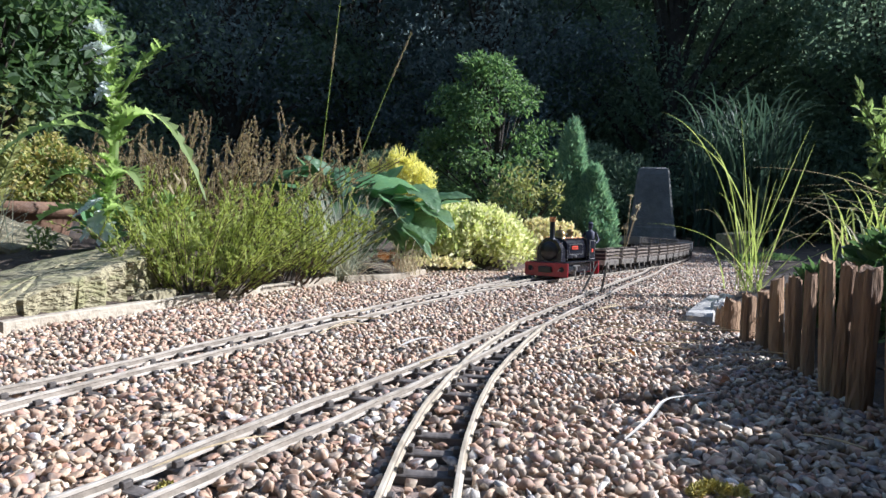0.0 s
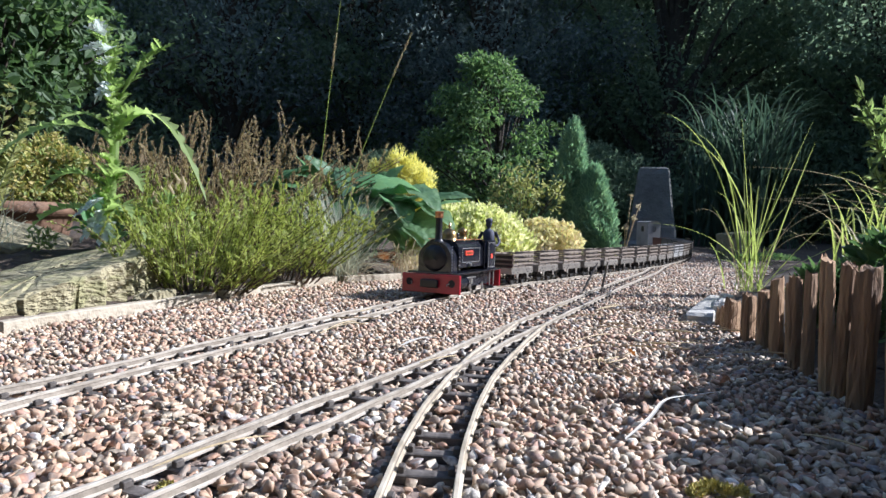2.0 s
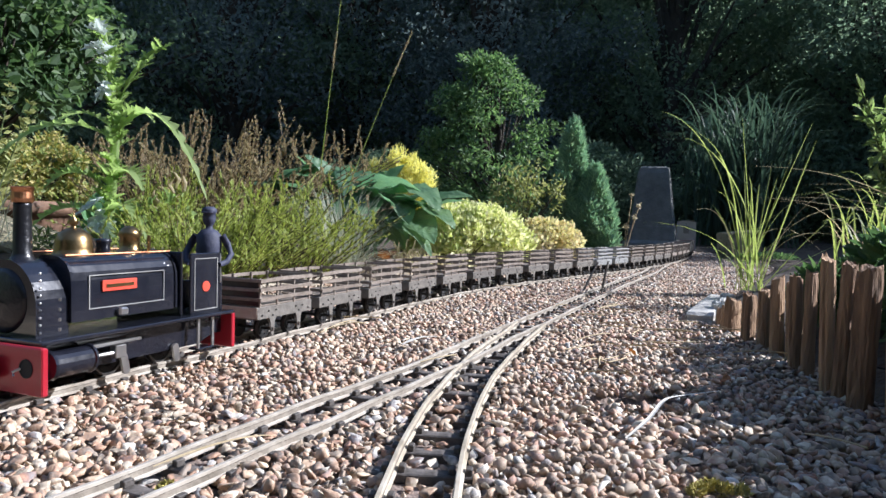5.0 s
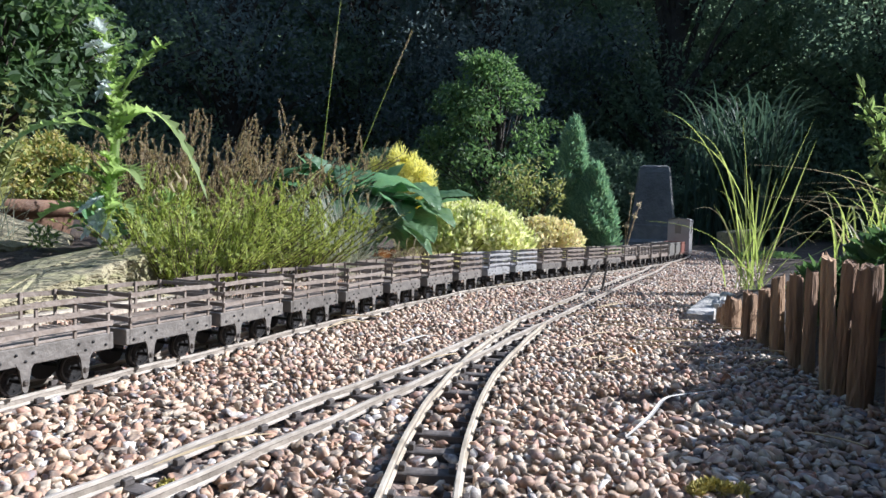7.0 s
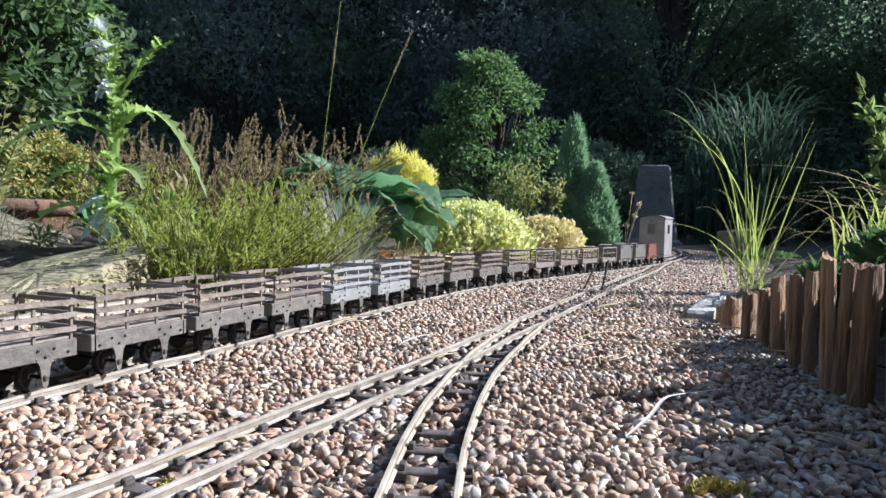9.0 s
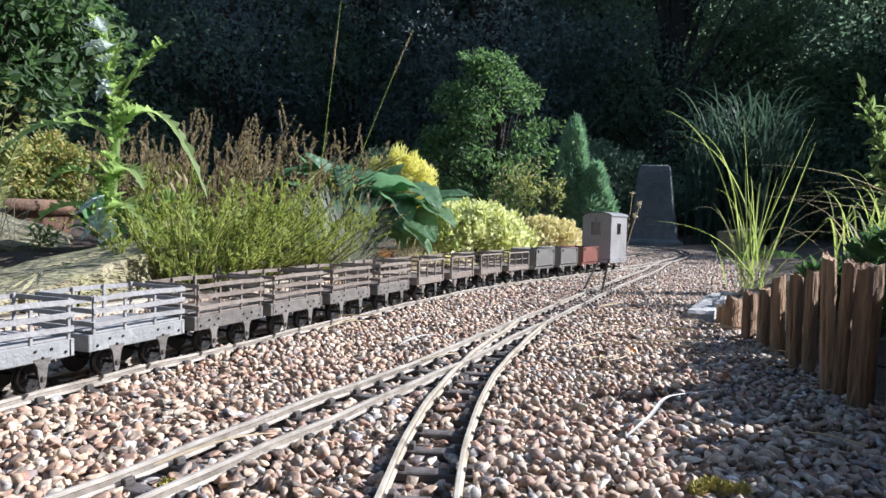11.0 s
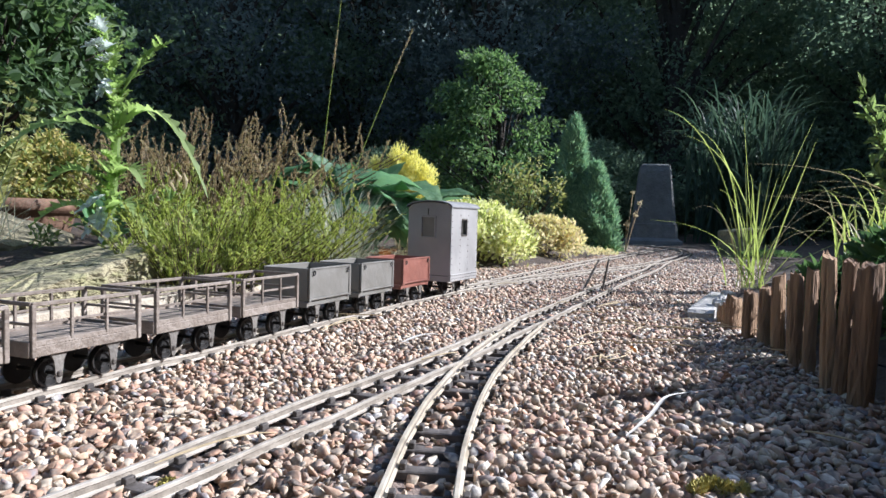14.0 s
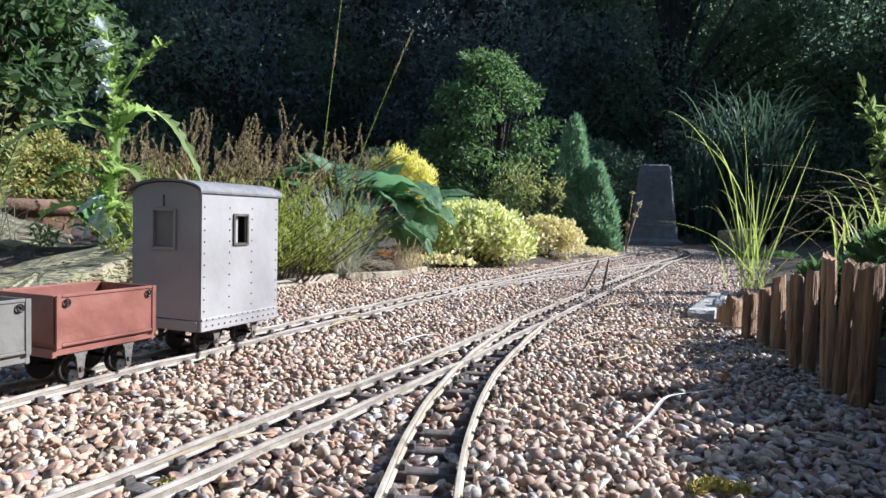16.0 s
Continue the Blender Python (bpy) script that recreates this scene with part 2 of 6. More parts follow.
class Geo:
    """Gathers points and faces; all faces of one call have the same number of corners."""

    def __init__(self):
        self.v, self.f, self.n = [], [], 0

    def add(self, verts, faces):
        verts, faces = np.asarray(verts, float).reshape(-1, 3), np.asarray(faces, int)
        self.v.append(verts)
        self.f.append(faces + self.n)
        self.n += len(verts)
        return self

    def mesh(self, name, smooth=False):
        me = bpy.data.meshes.new(name)
        v = np.concatenate(self.v)
        sizes = np.concatenate([np.full(len(f), f.shape[1]) for f in self.f])
        loops = np.concatenate([f.ravel() for f in self.f])
        me.vertices.add(len(v))
        me.vertices.foreach_set("co", v.ravel())
        me.loops.add(len(loops))
        me.loops.foreach_set("vertex_index", loops)
        me.polygons.add(len(sizes))
        me.polygons.foreach_set("loop_start", np.r_[0, np.cumsum(sizes)[:-1]])
        me.polygons.foreach_set("loop_total", sizes)
        me.update(calc_edges=True)
        me.polygons.foreach_set("use_smooth", np.full(len(sizes), smooth))
        me.validate()
        return me

    def box(self, x0, x1, y0, y1, z0, z1, c=0.0):
        """A box, its long edges cut off by c."""
        if c <= 0:
            v = [(x, y, z) for z in (z0, z1) for y in (y0, y1) for x in (x0, x1)]
            return self.add(v, [(0, 2, 3, 1), (4, 5, 7, 6), (0, 1, 5, 4), (2, 6, 7, 3), (0, 4, 6, 2), (1, 3, 7, 5)])
        v, f = [], []
        for z, k in ((z0, c), (z0 + c, 0), (z1 - c, 0), (z1, c)):
            a, b, d, e = x0 + k, x1 - k, y0 + k, y1 - k
            ring = [(a + c, d), (b - c, d), (b, d + c), (b, e - c), (b - c, e), (a + c, e), (a, e - c), (a, d + c)]
            v += [(x, y, z) for x, y in ring]
        for r in range(3):
            for i in range(8):
                j = (i + 1) % 8
                f.append((r * 8 + i, r * 8 + j, r * 8 + 8 + j, r * 8 + 8 + i))
        self.add(v, f)
        n = self.n
        self.f.append(np.array([[n - 32 + i for i in range(7, -1, -1)]]))
        self.f.append(np.array([[n - 8 + i for i in range(8)]]))
        return self

    def tube(self, pts, radii, sides=6):
        pts = np.asarray(pts, float)
        radii = np.broadcast_to(np.asarray(radii, float), (len(pts),))
        t = np.gradient(pts, axis=0)
        t /= np.linalg.norm(t, axis=1)[:, None] + 1e-12
        ref = np.where(np.abs(t[:, 2:3]) < 0.9, [[0, 0, 1.0]], [[1.0, 0, 0]])
        a = np.cross(t, ref)
        a /= np.linalg.norm(a, axis=1)[:, None] + 1e-12
        b = np.cross(t, a)
        ang = np.arange(sides) * 2 * np.pi / sides
        v = pts[:, None] + radii[:, None, None] * (a[:, None] * np.cos(ang)[None, :, None] + b[:, None] * np.sin(ang)[None, :, None])
        f = [(r * sides + i, r * sides + (i + 1) % sides, (r + 1) * sides + (i + 1) % sides, (r + 1) * sides + i)
             for r in range(len(pts) - 1) for i in range(sides)]
        self.add(v, f)
        n = self.n
        self.f.append(np.array([[n - sides * len(pts) + i for i in range(sides)]]))
        self.f.append(np.array([[n - sides + i for i in range(sides - 1, -1, -1)]]))
        return self

    def lathe(self, profile, centre=(0, 0, 0), axis="z", sides=20):
        """Turns (radius, height) pairs round an axis."""
        ang = np.arange(sides) * 2 * np.pi / sides
        v = []
        for rad, hgt in profile:
            for c, s in zip(np.cos(ang), np.sin(ang)):
                p = {"z": (rad * c, rad * s, hgt), "x": (hgt, rad * c, rad * s), "y": (rad * s, hgt, rad * c)}[axis]
                v.append((p[0] + centre[0], p[1] + centre[1], p[2] + centre[2]))
        f = [(r * sides + i, r * sides + (i + 1) % sides, (r + 1) * sides + (i + 1) % sides, (r + 1) * sides + i)
             for r in range(len(profile) - 1) for i in range(sides)]
        return self.add(v, f)

    def extrude(self, outline, y0, y1, axis="y"):
        """A flat outline drawn out along an axis, with closed ends."""
        k = len(outline)
        place = (lambda a, b, d: (a, d, b)) if axis == "y" else (lambda a, b, d: (d, a, b))
        v = [place(a, b, d) for d in (y0, y1) for a, b in outline]
        self.add(v, [(i, (i + 1) % k, k + (i + 1) % k, k + i) for i in range(k)])
        self.f.append(np.array([[self.n - 2 * k + i for i in range(k - 1, -1, -1)]]))
        self.f.append(np.array([[self.n - k + i for i in range(k)]]))
        return self

    def leaves(self, base, way, up, length, width, fold=0.15, droop=0.1, plain_under=.017):
        """Small folded leaves: six points each, the tiniest four."""
        way = way / (np.linalg.norm(way, axis=1)[:, None] + 1e-9)
        side = np.cross(way, up)
        side /= np.linalg.norm(side, axis=1)[:, None] + 1e-9
        nrm = np.cross(side, way)
        length, width = length[:, None], width[:, None]
        tip = base + way * length - nrm * length * droop
        if length.mean() < plain_under:
            mid, lift = base + way * length * .45, nrm * width * fold
            v = np.stack([base, mid + side * width / 2 + lift, tip, mid - side * width / 2 + lift], 1)
            return self.add(v, np.arange(len(base))[:, None] * 4 + [[0, 1, 2, 3]])
        low, high = base + way * length * 0.28, base + way * length * 0.66 - nrm * length * droop * .35
        lift = nrm * width * fold
        v = np.stack([base, low + side * width * .46 + lift, high + side * width * .40 + lift, tip, high - side * width * .40 + lift, low - side * width * .46 + lift], 1)
        k = np.arange(len(base))[:, None] * 6
        return self.add(v, np.concatenate([k + [[0, 1, 2, 3]], k + [[0, 3, 4, 5]]]))

    def blade(self, pts, width, power=0.7):
        """A grass blade or strap leaf along a line, keeled in the middle."""
        pts = np.asarray(pts, float)
        m = len(pts)
        t = np.gradient(pts, axis=0)
        side = np.cross(t, [0, 0, 1.0]) + 1e-6
        side /= np.linalg.norm(side, axis=1)[:, None]
        u = np.linspace(0, 1, m)
        w = width * (1 - u ** 2) ** power * np.minimum(1, 0.5 + u * 3)
        nrm = np.cross(side, t)
        nrm /= np.linalg.norm(nrm, axis=1)[:, None] + 1e-9
        v = np.concatenate([pts + side * w[:, None] / 2 + nrm * w[:, None] * 0.15, pts, pts - side * w[:, None] / 2 + nrm * w[:, None] * 0.15])
        f = [(i, i + 1, m + i + 1, m + i) for i in range(m - 1)] + [(m + i, m + i + 1, 2 * m + i + 1, 2 * m + i) for i in range(m - 1)]
        return self.add(v, f)


def part(name, geo, material, parent=None, label="", smooth=False):
    """Links a mesh as one object, under a thing or a part where one is given."""
    me = geo if isinstance(geo, bpy.types.Mesh) else geo.mesh(name, smooth)
    if not me.materials:
        me.materials.append(material)
    ob = new(name, me)
    ob.parent = parent
    return tagged(ob, label=label)


def empty(name, label, category, group="", at=(0, 0, 0), rz=0):
    ob = new(name)
    ob.empty_display_size = 0.02
    ob.matrix_basis = pose(*at, 0, 0, rz)
    return tagged(ob, label, category, group)


def spline(ctrl, step=0.005, soft=31):
    """An evenly stepped smooth line through control points."""
    c = np.asarray(ctrl, float)
    q = np.vstack([2 * c[0] - c[1], c, 2 * c[-1] - c[-2]])
    out = []
    for i in range(1, len(q) - 2):
        a, b, d, e = q[i - 1:i + 3]
        for t in np.arange(30) / 30:
            out.append(0.5 * (2 * b + (d - a) * t + (2 * a - 5 * b + 4 * d - e) * t * t + (3 * b - a - 3 * d + e) * t ** 3))
    out = np.array(out + [c[-1]])
    s = np.r_[0, np.cumsum(np.linalg.norm(np.diff(out, axis=0), axis=1))]
    ss = np.arange(0, s[-1], step)
    p = np.stack([np.interp(ss, s, out[:, k]) for k in range(out.shape[1])], -1)
    if soft:
        w = soft
        pad = np.vstack([p[0] + (p[0] - p[1]) * np.arange(w, 0, -1)[:, None], p, p[-1] + (p[-1] - p[-2]) * np.arange(1, w + 1)[:, None]])
        p = np.stack([np.convolve(pad[:, k], np.ones(w) / w, "same")[w:-w] for k in range(p.shape[1])], -1)
    return p


def normals(p):
    t = np.gradient(p, axis=0)
    t /= np.linalg.norm(t, axis=1)[:, None]
    return t, np.stack([t[:, 1], -t[:, 0]], -1)


def inside(poly, x, y):
    poly = np.asarray(poly)
    hit = np.zeros(np.shape(x), bool)
    for (xa, ya), (xb, yb) in zip(poly, np.roll(poly, -1, 0)):
        hit ^= ((ya > y) != (yb > y)) & (x < (xb - xa) * (y - ya) / (yb - ya + 1e-12) + xa)
    return hit


def away(poly, x, y):
    """Distance to a polygon's outline."""
    d = np.full(np.shape(x), 1e9)
    poly = np.asarray(poly)
    for a, b in zip(poly, np.roll(poly, -1, 0)):
        e = b - a
        t = np.clip(((x - a[0]) * e[0] + (y - a[1]) * e[1]) / (e @ e), 0, 1)
        d = np.minimum(d, np.hypot(x - a[0] - t * e[0], y - a[1] - t * e[1]))
    return d


# ---------- plan of the railway ----------
MAIN = spline([(-.62, -.42), (-.536, -.21), (-.45, 0), (-.362, .21), (-.275, .42), (-.203, .595), (-.13, .77), (-.072, .905), (-.012, 1.04),
               (.055, 1.175), (.13, 1.295), (.212, 1.41), (.30, 1.53), (.40, 1.665), (.508, 1.815), (.62, 1.99), (.733, 2.19), (.84, 2.40),
               (.94, 2.62), (1.02, 2.84), (1.075, 3.06), (1.09, 3.27), (1.05, 3.48), (.95, 3.67), (.82, 3.83), (.62, 3.95), (.35, 4.02),
               (0, 4.04), (-.6, 4.04), (-1.6, 4.04), (-3.4, 4.04)], soft=61)
REAR = spline([(.055, 1.175), (.115, 1.31), (.175, 1.44), (.25, 1.60), (.335, 1.78), (.43, 1.98), (.55, 2.22), (.68, 2.48), (.82, 2.76), (.94, 2.98), (1.03, 3.16)])
STRAIGHT = spline([(-.30, -.09), (-.19, .155), (-.14, .265), (-.096, .358), (-.05, .452), (-.002, .545), (.036, .635), (.07, .715), (.107, .795),
                   (.147, .885), (.213, 1.035), (.275, 1.175), (.35, 1.34), (.44, 1.53), (.53, 1.72), (.615, 1.93), (.70, 2.12)])
CURVE = spline([(-.012, .08), (-.0115, .19), (-.009, .278), (-.005, .326), (.0015, .383), (.012, .45), (.03, .534), (.053, .62), (.082, .71), (.107, .79)])
GRAVEL = [(-.72, -.3), (-.55, .30), (-.437, .655), (-.395, .78), (-.30, 1.02), (-.20, 1.29), (-.10, 1.42), (-.05, 1.62), (.18, 1.73), (.37, 2.04),
          (.52, 2.37), (.70, 2.75), (.78, 3.2), (.70, 3.55), (.4, 3.75), (-1.0, 3.85), (-3.6, 3.85), (-3.6, 4.2), (0.3, 4.2), (.9, 3.98), (1.2, 3.6), (1.28, 3.0),
          (1.2, 2.5), (.98, 2.0), (.72, 1.55), (.54, 1.25), (.40, .95), (.35, .8), (.335, .6), (.30, .40), (.33, .1), (.4, -.3)]
PIT = (.139, .478)


def pit_depth(x, y):
    return np.exp(-(((x - PIT[0]) / .034) ** 2 + ((y - PIT[1]) / .020) ** 2) ** 3)


def bed_height(x, y):
    """Height of the soil: it rises gently away from the gravel."""
    d = away(GRAVEL, x, y)
    rise = np.where(x < .9, 0.055, 0.01) * (1 - np.exp(-d / 0.22))
    rise = np.where((x > .25) & (x < 1.5) & (y < 1.25) & (y > -1), 0.045 * (1 - np.exp(-np.maximum(0, d - .012) / 0.09)), rise)
    rise = rise * (1 - .95 * np.exp(-(((x + .68) / .22) ** 2 + ((y - .88) / .22) ** 2) ** 2))
    bumps = 0.008 * np.sin(x * 23 + 1.3) * np.sin(y * 19 + .4) + 0.006 * np.sin(x * 57 + y * 31)
    h = -0.004 + rise + bumps * np.minimum(1, d / .1) * np.exp(-np.hypot(x, y) / 4)
    return np.where(inside(GRAVEL, x, y), -0.03, h)


# ---------- ground ----------
gx = np.r_[-60, -30, -15, -8, -5, np.arange(-3.4, 3.0, .035), 4, 6, 9, 16, 30, 60]
gy = np.r_[-60, -30, -12, -5, -2, np.arange(-.6, 5.0, .035), 6, 8, 12, 20, 35, 60]
GX, GY = np.meshgrid(gx, gy)
k = np.arange((len(gy) - 1) * (len(gx) - 1))
r0, c0 = k // (len(gx) - 1), k % (len(gx) - 1)
i0 = r0 * len(gx) + c0
ground = part("ground", Geo().add(np.stack([GX, GY, bed_height(GX, GY)], -1), np.stack([i0, i0 + 1, i0 + 1 + len(gx), i0 + len(gx)], 1)), M_SOIL, smooth=True)
tagged(ground, "dark brown garden soil with rising flower beds", "ground", kind="structure")
px_, py_ = np.arange(-.8, 1.4, .012), np.arange(-.35, 4.3, .012)
PX, PY = np.meshgrid(px_, py_)
k = np.arange((len(py_) - 1) * (len(px_) - 1))
r0, c0 = k // (len(px_) - 1), k % (len(px_) - 1)
i0 = r0 * len(px_) + c0
keep = inside(GRAVEL, PX[r0, c0] + .006, PY[r0, c0] + .006)
bed_z = -0.0115 - 0.085 * pit_depth(PX, PY)
gravel_bed = part("gravel_path", Geo().add(np.stack([PX, PY, bed_z], -1), np.stack([i0, i0 + 1, i0 + 1 + len(px_), i0 + len(px_)], 1)[keep]), M_GRIT, smooth=True)
tagged(gravel_bed, "bed of pink and grey pea gravel round the tracks", "gravel path", kind="structure")

# ---------- tracks ----------
G2 = 0.0164
RAIL_PROFILE = [(-.0021, -.0062), (.0021, -.0062), (.0021, -.0054), (.0007, -.0047), (.0007, -.0022), (.0012, -.0017), (.0012, -.0002), (.0009, 0),
                (-.0009, 0), (-.0012, -.0002), (-.0012, -.0017), (-.0007, -.0022), (-.0007, -.0047), (-.0021, -.0054)]


def rail(line, offset, material, parent, a=0.0, b=99.0):
    t, nr = normals(line)
    s = np.arange(len(line)) * .005
    pick = np.where((s >= a) & (s <= b))[0][::2]
    prof = np.array(RAIL_PROFILE)
    c = line[pick] + nr[pick] * offset
    v = np.zeros((len(pick), len(prof), 3))
    v[:, :, :2] = c[:, None] + nr[pick][:, None] * prof[None, :, :1]
    wob = 0.0005 * np.sin(c[:, 1] * 31 + offset * 300) + 0.0003 * np.sin(c[:, 1] * 77)
    v[:, :, 2] = prof[None, :, 1] + wob[:, None]
    m = len(prof)
    f = [(r * m + i, r * m + (i + 1) % m, (r + 1) * m + (i + 1) % m, (r + 1) * m + i) for r in range(len(pick) - 1) for i in range(m)]
    ob = part("rail", Geo().add(v, f), material, parent)
    ob.data.materials.append(M_RAILWEB)
    # the web and the underside of the head take the darker material
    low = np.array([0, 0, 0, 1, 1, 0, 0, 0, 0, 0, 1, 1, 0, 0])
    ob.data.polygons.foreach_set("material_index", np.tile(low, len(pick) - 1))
    return ob


def sleeper_mesh():
    g = Geo().box(-.030, .030, -.0045, .0045, -.0115, -.0066, .0006)
    for sx in (-G2, G2):
        for d in (-.0042, .0042):
            g.box(sx + d - .0016, sx + d + .0016, -.0028, .0028, -.0066, -.0032, .0004)
    return g.mesh("sleeper")


SLEEPER = sleeper_mesh()
SLEEPER.materials.append(M_SLEEPER)
ALL_RAILS = []


def track(name, line, material, label, a=0.0, b=99.0, first=None):
    th = empty(name, label, "railway track", "garden railway tracks")
    for o in (-G2, G2):
        rail(line, o, material, th, a if first is None or o > 0 else first, b)
        t, nr = normals(line)
        ALL_RAILS.append((line + nr * o)[int(a / .005):int(min(b, 50) / .005)])
    t, nr = normals(line)
    s = np.arange(a + .01, min(b, len(line) * .005 - .01), .031)
    for q in s:
        i = int(q / .005)
        ob = part("sleeper", SLEEPER, M_SLEEPER, th)
        ob.matrix_basis = pose(line[i][0], line[i][1], 0, 0, 0, -math.degrees(math.atan2(t[i][0], t[i][1])) + random.uniform(-2, 2))
    return th


track("main_track", MAIN, M_RAIL, "narrow-gauge model railway track sunk in gravel", .45, 5.6)
track("rear_track", REAR, M_RAIL, "second model track branching behind the main line", .06)
track("middle_track", STRAIGHT, M_RAIL, "straight model track with a turnout in gravel", .1)
track("curved_track", CURVE, M_BRASS_RAIL, "curved brass-railed model track leaving the turnout", .08)

# ---------- train: length along local y, leading end at -y ----------
WAGON_WHEEL = 0.0098


def wheelset(parent, y, r=WAGON_WHEEL, half=0.0150, name="wheelset"):
    g = Geo()
    for sx in (-1, 1):
        x = sx * half
        prof = [(.0018, x - sx * .0006), (r * .42, x - sx * .0006), (r * .50, x + sx * .0004), (r * .80, x + sx * .0004), (r * .86, x + sx * .0012), (r, x + sx * .0012),
                (r, x - sx * .0014), (r + .0012, x - sx * .0016), (r + .0012, x - sx * .0024), (.0018, x - sx * .0024)]
        g.lathe(prof, axis="x", sides=18)
        for q in range(5):
            a = q * 2 * math.pi / 5
            g.box(x + sx * .0004, x + sx * .0012, -.0005 + math.cos(a) * r * .65, .0005 + math.cos(a) * r * .65, -.0005 + math.sin(a) * r * .65, .0005 + math.sin(a) * r * .65)
    g.lathe([(.0014, -.026), (.0014, .026)], axis="x", sides=8)
    ob = part(name, g, M_WHEEL, parent, smooth=False)
    ob.matrix_basis = pose(0, y, r)
    for sx in (-1, 1):
        x = sx * (half + .0013)
        part("tyre", Geo().lathe([(r * .88, x), (r * .985, x), (r * 1.004, x - sx * .0006), (r * 1.004, x - sx * .0020)], axis="x", sides=18), M_TYRE, ob)
    return ob


def w_iron(parent, sx, y, x=.0245, top=.023):
    """A tapering plate with a rounded foot, and the axle box on it."""
    g = Geo()
    a = np.linspace(0, math.pi, 7)
    foot = [(y + .0021 * math.cos(t), .0066 - .0030 * math.sin(t)) for t in a]
    g.extrude(([(y - .0066, top), (y + .0066, top), (y + .0036, top - .0050)] + foot + [(y - .0036, top - .0050)])[::-1], sx * x - .0006, sx * x + .0006, axis="x")
    ob = part("axle_guard", g, M_SOLE, parent)
    a, b = sorted((sx * (x - .001), sx * (x + .0020)))
    part("axle_box", Geo().box(a, b, y - .0016, y + .0016, .0080, .0116, .0006), M_IRON, ob)
    return ob


def running_gear(th, base=.021, x=.0245, top=.023):
    for y in (-base, base):
        wheelset(th, y)
        for sx in (-1, 1):
            w_iron(th, sx, y, x, top + .001)


def coupling(th, y, way):
    part("coupling", Geo().tube([(0, y, .017), (0, y + way * .006, .0165), (0, y + way * .0095, .0155)], .0011, 6), M_WHEEL, th)


def bolts(th, places, rad=.0010):
    me = Geo().lathe([(rad, 0), (rad, .0006), (rad * .5, .0010), (0.00005, .0011)], axis="x", sides=6).mesh("bolt")
    me.materials.append(M_WHEEL)
    for x, y, z, sx in places:
        ob = part("bolt", me, M_WHEEL, th)
        ob.matrix_basis = pose(x, y, z, 0, 0, 0 if sx > 0 else 180)


def slate_wagon(wood, iron, look_):
    th = empty("slate_wagon", look_ + " slatted slate wagon on the model track", "wagon", "slate wagons in the train")
    L, Wd = .0415, .0270
    for sx in (-1, 1):
        part("sole_bar", Geo().box(sx * .0245 - .002, sx * .0245 + .002, -L, L, .0202, .0318, .0005), iron, th)
        for y in (-.0395, -.0135, .0135, .0395):
            part("stanchion", Geo().box(sx * .0258 - .0009, sx * .0258 + .0009, y - .0011, y + .0011, .031, .0585, .0003), wood, th)
        for z, sag in ((.0388, .0004), (.0476, -.0003), (.0562, .0005)):
            pts = [(sx * (Wd + .0007), y, z + sag * math.cos(y * 60)) for y in np.linspace(-L, L, 6)]
            g = Geo()
            for (xa, ya, za), (xb, yb, zb) in zip(pts[:-1], pts[1:]):
                v = [(xa - .0008, ya, za - .0017), (xa + .0008, ya, za - .0017), (xa + .0008, ya, za + .0017), (xa - .0008, ya, za + .0017),
                     (xb - .0008, yb, zb - .0017), (xb + .0008, yb, zb - .0017), (xb + .0008, yb, zb + .0017), (xb - .0008, yb, zb + .0017)]
                g.add(v, [(0, 1, 5, 4), (1, 2, 6, 5), (2, 3, 7, 6), (3, 0, 4, 7), (3, 2, 1, 0), (4, 5, 6, 7)])
            part("side_slat", g, wood, th)
    for y in (-L, L):
        part("headstock", Geo().box(-.0265, .0265, y - .0022, y + .0022, .0202, .0318, .0005), iron, th)
        for z in (.0388, .0476, .0562):
            part("end_slat", Geo().box(-Wd, Wd, y - .0008, y + .0008, z - .0016, z + .0016, .0003), wood, th)
    for q in range(5):
        x = -.0208 + q * .0104
        part("floor_plank", Geo().box(x - .0049, x + .0049, -L + .003, L - .003, .0319, .0336, .0003), wood, th)
    running_gear(th, .021, .0262, .0215)
    bolts(th, [(sx * .0266, y, z, sx) for sx in (-1, 1) for y, z in ((-.037, .024), (-.027, .0275), (-.021, .0228), (-.016, .0275), (.016, .0275), (.021, .0228), (.027, .0275), (.037, .024))])
    for w in (-1, 1):
        coupling(th, w * L, w)
    return th


